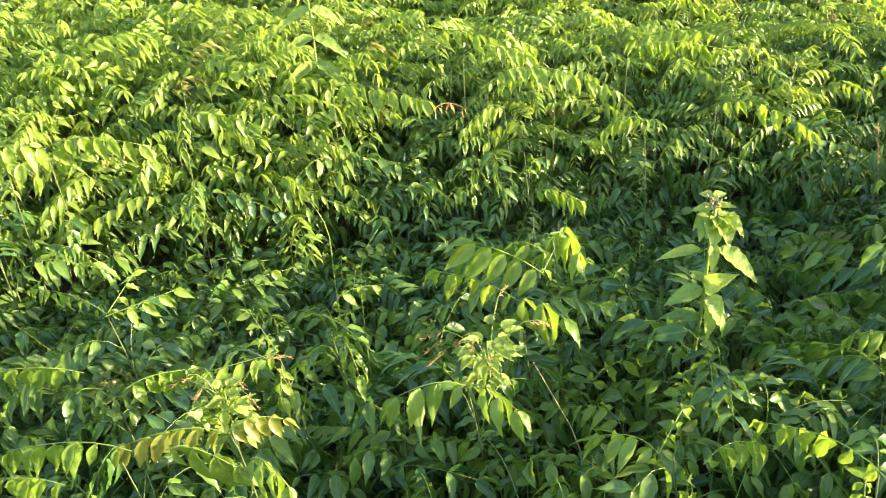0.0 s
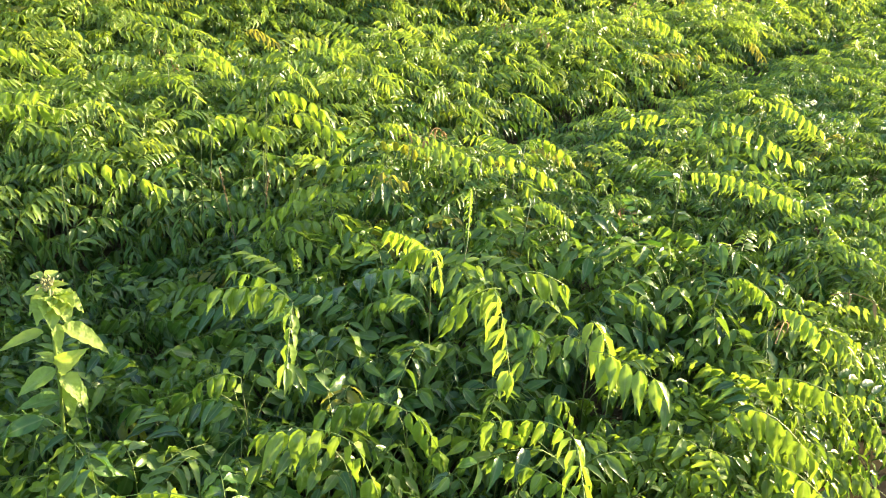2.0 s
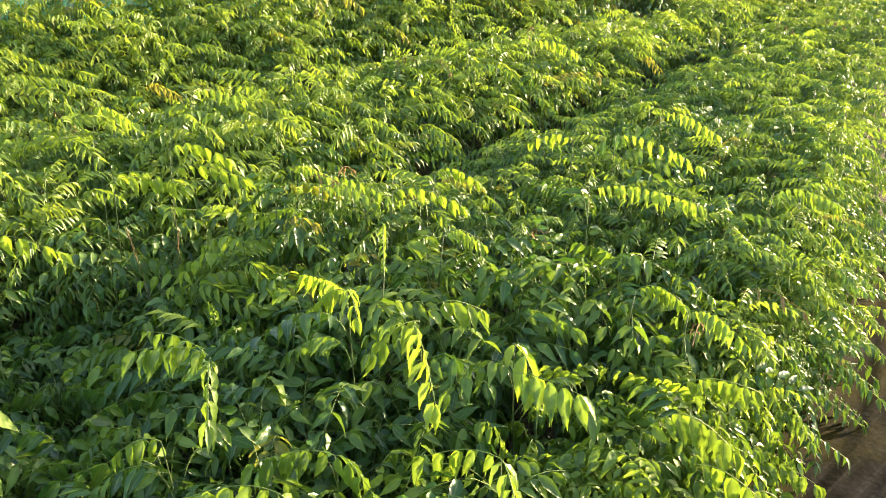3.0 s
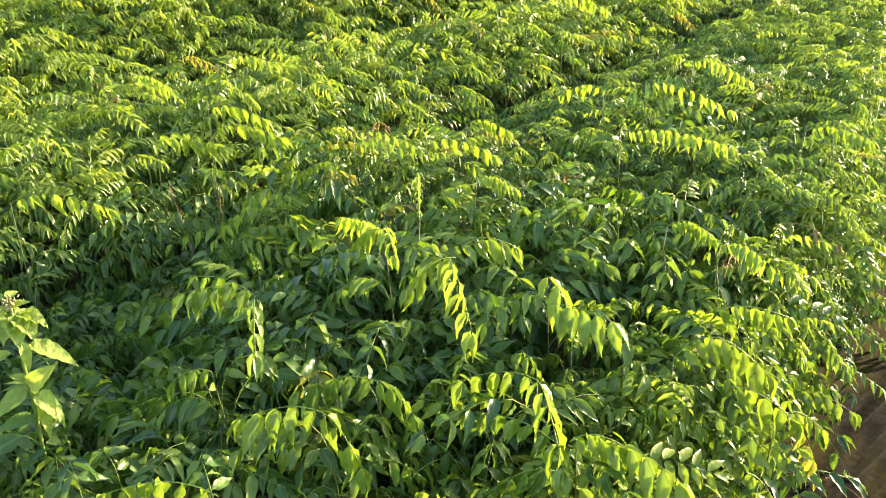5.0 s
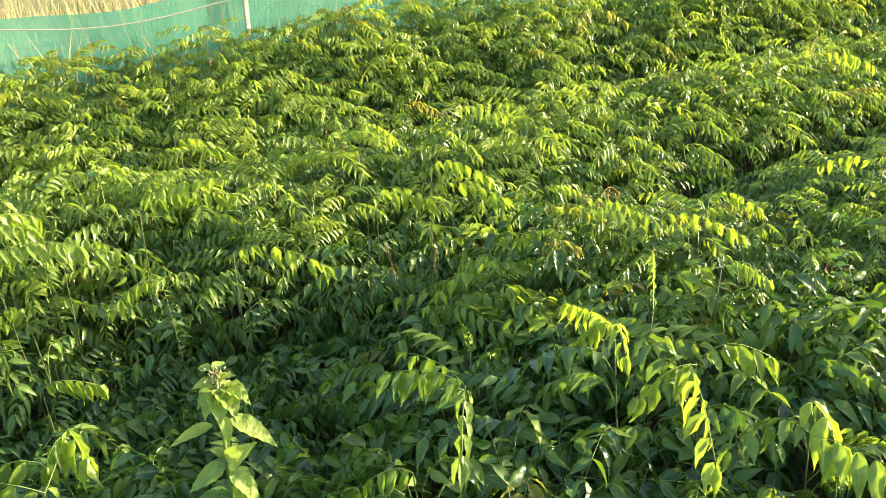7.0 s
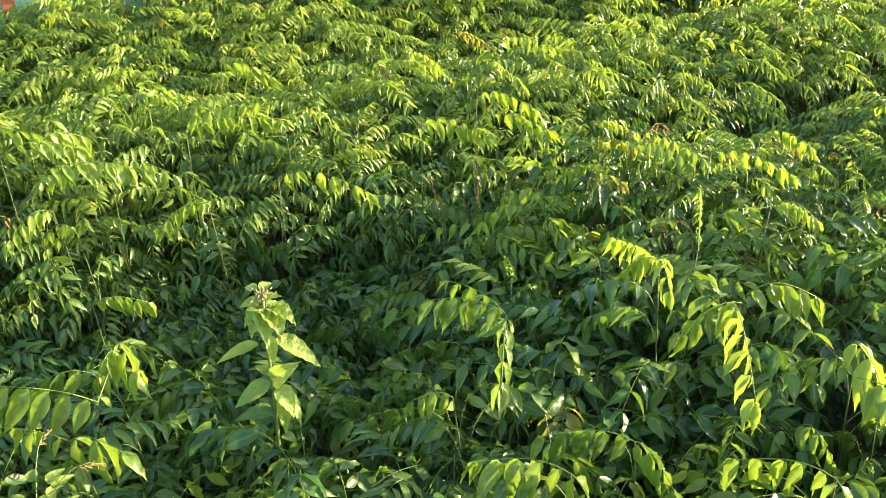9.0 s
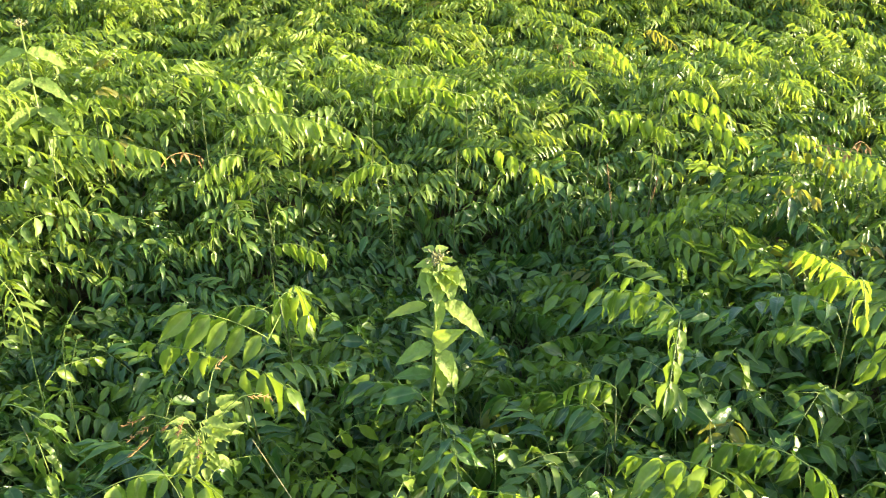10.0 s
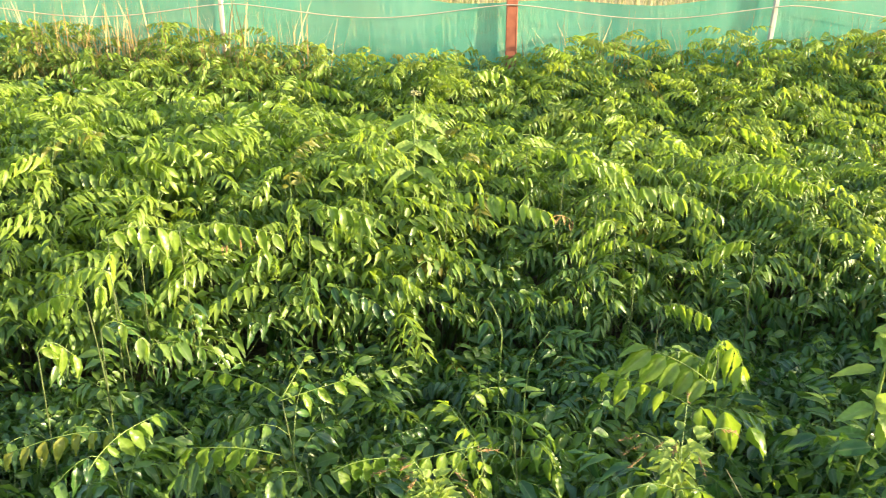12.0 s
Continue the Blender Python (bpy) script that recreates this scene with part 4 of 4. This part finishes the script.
PALE_WEED_LEAVES = [
    ((0.538, 1.687, 0.717), (0.489, 1.672, 0.711), (-0.3, -0.2, 0.9), 0.050, 0.80, 0.30),
    ((0.538, 1.687, 0.715), (0.495, 1.638, 0.708), (-0.2, -0.3, 0.9), 0.052, 0.90, 0.30),
    ((0.541, 1.686, 0.714), (0.520, 1.614, 0.701), (0, -0.4, 0.9), 0.054, 0.80, 0.30),
    ((0.543, 1.686, 0.715), (0.554, 1.614, 0.705), (0.2, -0.4, 0.9), 0.054, 0.95, 0.30),
    ((0.545, 1.685, 0.717), (0.588, 1.640, 0.709), (0.3, -0.2, 0.9), 0.050, 1.00, 0.30),
    ((0.541, 1.686, 0.720), (0.521, 1.735, 0.697), (-0.3, 0.2, 0.9), 0.046, 0.70, 0.35),
    ((0.545, 1.685, 0.720), (0.601, 1.709, 0.697), (0.3, 0.2, 0.9), 0.046, 0.80, 0.35),
    ((0.533, 1.689, 0.738), (0.489, 1.687, 0.739), (-0.2, -0.5, 0.8), 0.022, 1.00, 0.20),
    ((0.541, 1.686, 0.741), (0.570, 1.666, 0.752), (0.2, -0.5, 0.8), 0.018, 1.00, 0.20),
    ((0.531, 1.700, 0.756), (0.512, 1.727, 0.757), (-0.1, -0.3, 0.9), 0.022, 0.60, 0.10),
    ((0.536, 1.699, 0.756), (0.565, 1.710, 0.760), (0.1, -0.3, 0.9), 0.022, 0.70, 0.10),
    ((0.537, 1.682, 0.661), (0.532, 1.658, 0.602), (0.1, -1, 0.2), 0.024, 0.90, 0.05),
    ((0.548, 1.684, 0.648), (0.626, 1.627, 0.600), (0.25, -0.55, 0.8), 0.042, 1.00, 0.22),
    ((0.514, 1.695, 0.640), (0.423, 1.703, 0.630), (-0.1, -0.5, 0.8), 0.026, 1.00, 0.30),
    ((0.527, 1.686, 0.549), (0.565, 1.637, 0.608), (-0.1, -0.7, 0.7), 0.044, 0.90, 0.25),
    ((0.522, 1.687, 0.549), (0.438, 1.683, 0.522), (-0.15, -0.6, 0.8), 0.038, 0.50, 0.25),
    ((0.526, 1.691, 0.565), (0.501, 1.710, 0.585), (-0.2, -0.3, 0.9), 0.022, 0.80, 0.20),
    ((0.530, 1.690, 0.567), (0.572, 1.708, 0.558), (0.2, -0.1, 0.9), 0.030, 0.60, 0.25),
    ((0.530, 1.680, 0.534), (0.561, 1.638, 0.497), (0.4, -0.7, 0.6), 0.046, 0.60, 0.50),
    ((0.534, 1.678, 0.518), (0.538, 1.645, 0.434), (0.2, -0.9, 0.4), 0.030, 0.90, 0.30),
    ((0.541, 1.686, 0.519), (0.584, 1.651, 0.446), (0.6, -0.6, 0.5), 0.034, 0.50, 0.35),
    ((0.520, 1.693, 0.474), (0.438, 1.698, 0.485), (-0.2, -0.4, 0.9), 0.036, 0.20, 0.25),
    ((0.528, 1.690, 0.409), (0.551, 1.662, 0.405), (0.2, -0.4, 0.9), 0.026, 0.90, 0.20),
]
weed((0.50, 1.71), [(0.50, 1.71, 0.0), (0.515, 1.70, 0.35), (0.525, 1.692, 0.50), (0.530, 1.69, 0.62), (0.538, 1.688, 0.745)], PALE_WEED_LEAVES, (0.536, 1.688, 0.748), "tall pale yellow-green weed with broad leaves and dry flower head")
weed((-0.56, 3.32), [(-0.56, 3.32, 0.0), (-0.555, 3.32, 0.5), (-0.55, 3.32, 0.95)], [
    ((-0.55, 3.32, 0.86 - 0.1 * (j // 2)), (-0.55 + 0.13 * (1 if j % 2 else -1), 3.30 - 0.06 * (j // 2), 0.82 - 0.1 * (j // 2)), (0.1, -0.4, 0.9), 0.055, 0.6, 0.25) for j in range(6)
], (-0.55, 3.32, 0.955), "tall pale weed with paired leaves above the bed")


# ---- thin grasses ----
def grass_stalk(points, label, seeded, mat):
    plant = tagged(new("grass_stalk"), label, "grass", "grass stalks in the beds")
    at = np.array(points[0], float)
    plant.location = at
    P = np.array(points, float) - at
    u = np.linspace(0, 1, len(P))
    q = np.linspace(0, 1, 9)
    P = np.stack([np.interp(q, u, P[:, i]) for i in range(3)], 1)
    P[1:-1] = (P[:-2] + 2 * P[1:-1] + P[2:]) / 4
    part("stem", tri_mesh("stem", *tube(P, 0.0016, 0.0008, 4), [mat]), plant)
    if seeded:
        g = Gather()
        for s in np.linspace(0.0, 1.0, 24):
            c = P[-1] + (P[-3] - P[-1]) * s
            d = unit(rng.normal(0, 0.35, 3) + np.array([0, 0, 1.0]))
            g.add(*tube(np.array([c, c + d * 0.008, c + d * 0.013]), 0.0016, 0.0005, 4))
        tagged(part("seed_head", g.mesh("seed_head", [SEED]), plant, "narrow reddish brown seed head"), kind="stuff")


grass_stalk([(1.33, 2.60, 0.0), (1.30, 2.62, 0.3), (1.27, 2.63, 0.53)], "thin grass stalk with a reddish brown spike", True, TWIG)
grass_stalk([(1.43, 2.64, 0.0), (1.42, 2.64, 0.3), (1.44, 2.62, 0.48)], "thin grass stalk with a reddish forked tip", True, TWIG)
grass_stalk([(-0.30, 1.86, 0.0), (-0.30, 1.86, 0.52), (-0.29, 1.86, 0.66), (-0.33, 1.87, 0.73)], "pale green bent grass stem above the leaves", False, STALK)
grass_stalk([(-0.24, 1.84, 0.0), (-0.24, 1.84, 0.50), (-0.22, 1.85, 0.60), (-0.18, 1.86, 0.65)], "pale green bent grass stem above the leaves", False, STALK)
grass_stalk([(0.24, 1.42, 0.0), (0.24, 1.43, 0.35), (0.15, 1.52, 0.50)], "dry pale stalk leaning out of the leaves", False, STRAW)
for x, y, z in ((4.9, 2.75, 0.78), (5.0, 2.8, 0.80), (5.2, 2.8, 0.82), (5.35, 2.7, 0.80), (5.6, 2.7, 0.83), (0.25, 5.3, 1.05), (0.1, 5.35, 1.0), (-1.3, 3.9, 0.86), (0.9, 4.3, 0.9)):
    grass_stalk([(x, y, 0.0), (x + 0.02, y, z * 0.6), (x + rng.uniform(-0.03, 0.06), y, z)], "upright thin yellow-green grass stem", False, STALK)


def feathery_weed(x, y, z):
    """A small bushy yellow weed whose thin arching stalks end in red-brown seed spikes."""
    plant = tagged(new("feathery_weed"), "small yellowish weed with red-brown tufted seed heads", "weed")
    plant.location = (x, y, 0)
    part("stem", tri_mesh("stem", *tube(np.array([(0, 0, 0), (0.005, 0, z * 0.6), (0, 0, z)]), 0.003, 0.0015, 4), [STALK]), plant)
    for j in range(56):
        a, el = rng.uniform(0, 6.28), rng.uniform(-0.6, 0.8)
        d = np.array([math.cos(a) * math.cos(el), math.sin(a) * math.cos(el), math.sin(el)])
        o = np.array([0, 0, z - rng.uniform(0.0, 0.09)]) + d * rng.uniform(0.005, 0.055)
        part("leaf", broad_leaf(o, o + d * rng.uniform(0.022, 0.05), (0, -0.3, 1), rng.uniform(0.014, 0.024), 1.0, 0.4), plant, at=Matrix.Translation(o))
    for j in range(8):
        a, far = rng.uniform(0, 6.28), rng.uniform(0.06, 0.15)
        out = np.array([math.cos(a), math.sin(a), 0.0])
        foot, e = np.array([0, 0, z - 0.06]), out * far + np.array([0, 0, z + rng.uniform(-0.02, 0.05)])
        u = np.linspace(0, 1, 6)[:, None]
        line = foot + (e - foot) * u + np.array([0, 0, 0.05]) * 4 * u * (1 - u)
        g = Gather()
        g.add(*tube(line, 0.0011, 0.0007, 3), slot=1)
        for w in rng.random(16):
            c = line[-1] + (line[-3] - line[-1]) * 0.8 * w
            d = unit(rng.normal(0, 0.5, 3) + out * 1.2 + np.array([0, 0, -0.2]))
            g.add(*tube(np.array([c, c + d * 0.006, c + d * 0.010]), 0.0013, 0.0006, 3))
        tagged(part("seed_head", g.mesh("seed_head", [SEED, STALK]), plant, "red-brown tufted seed head"), kind="stuff")


feathery_weed(0.06, 1.54, 0.54)
feathery_weed(-0.45, 1.42, 0.54)


def dead_twig(x, y, z, n=7):
    plant = tagged(new("dead_leaf"), "withered rusty brown compound leaf on the canopy", "dead leaf", "withered leaves")
    plant.location = (x, y, z)
    g = Gather()
    a = rng.uniform(0, 6.28)
    P, O, D, N, L, W = frond(rng, (0, 0, 0), (0.17 * math.cos(a), 0.17 * math.sin(a), -0.02), 0.03, n // 2, 0.04, 0.8, 0.6)
    V, T, R = leaflets(O, D, N, L, W * 0.7, np.full(len(O), 0.5), np.full(len(O), 0.9), MID_LEAF)
    g.add(V, T)
    g.add(*tube(P, 0.0016, 0.0008, 4))
    part("withered_frond", g.mesh("withered_frond", [SEED]), plant)


for x, y, z in ((1.80, 2.36, 0.64), (1.90, 2.33, 0.62), (-0.1, 2.72, 0.62), (-1.0, 2.55, 0.60), (2.0, 0.98, 0.5), (2.35, 1.05, 0.5), (2.1, 1.55, 0.56), (4.6, 3.9, 0.6), (5.9, 2.6, 0.62), (5.6, 2.75, 0.6), (1.5, 3.9, 0.62), (-0.2, 5.0, 0.75), (1.3, 5.2, 0.8), (3.2, 3.42, 0.66), (3.32, 3.4, 0.65), (-0.55, 5.5, 0.78), (2.2, 5.3, 0.84)):
    dead_twig(x, y, z)
dead_twig(2.01, 0.56, 0.035, 9)
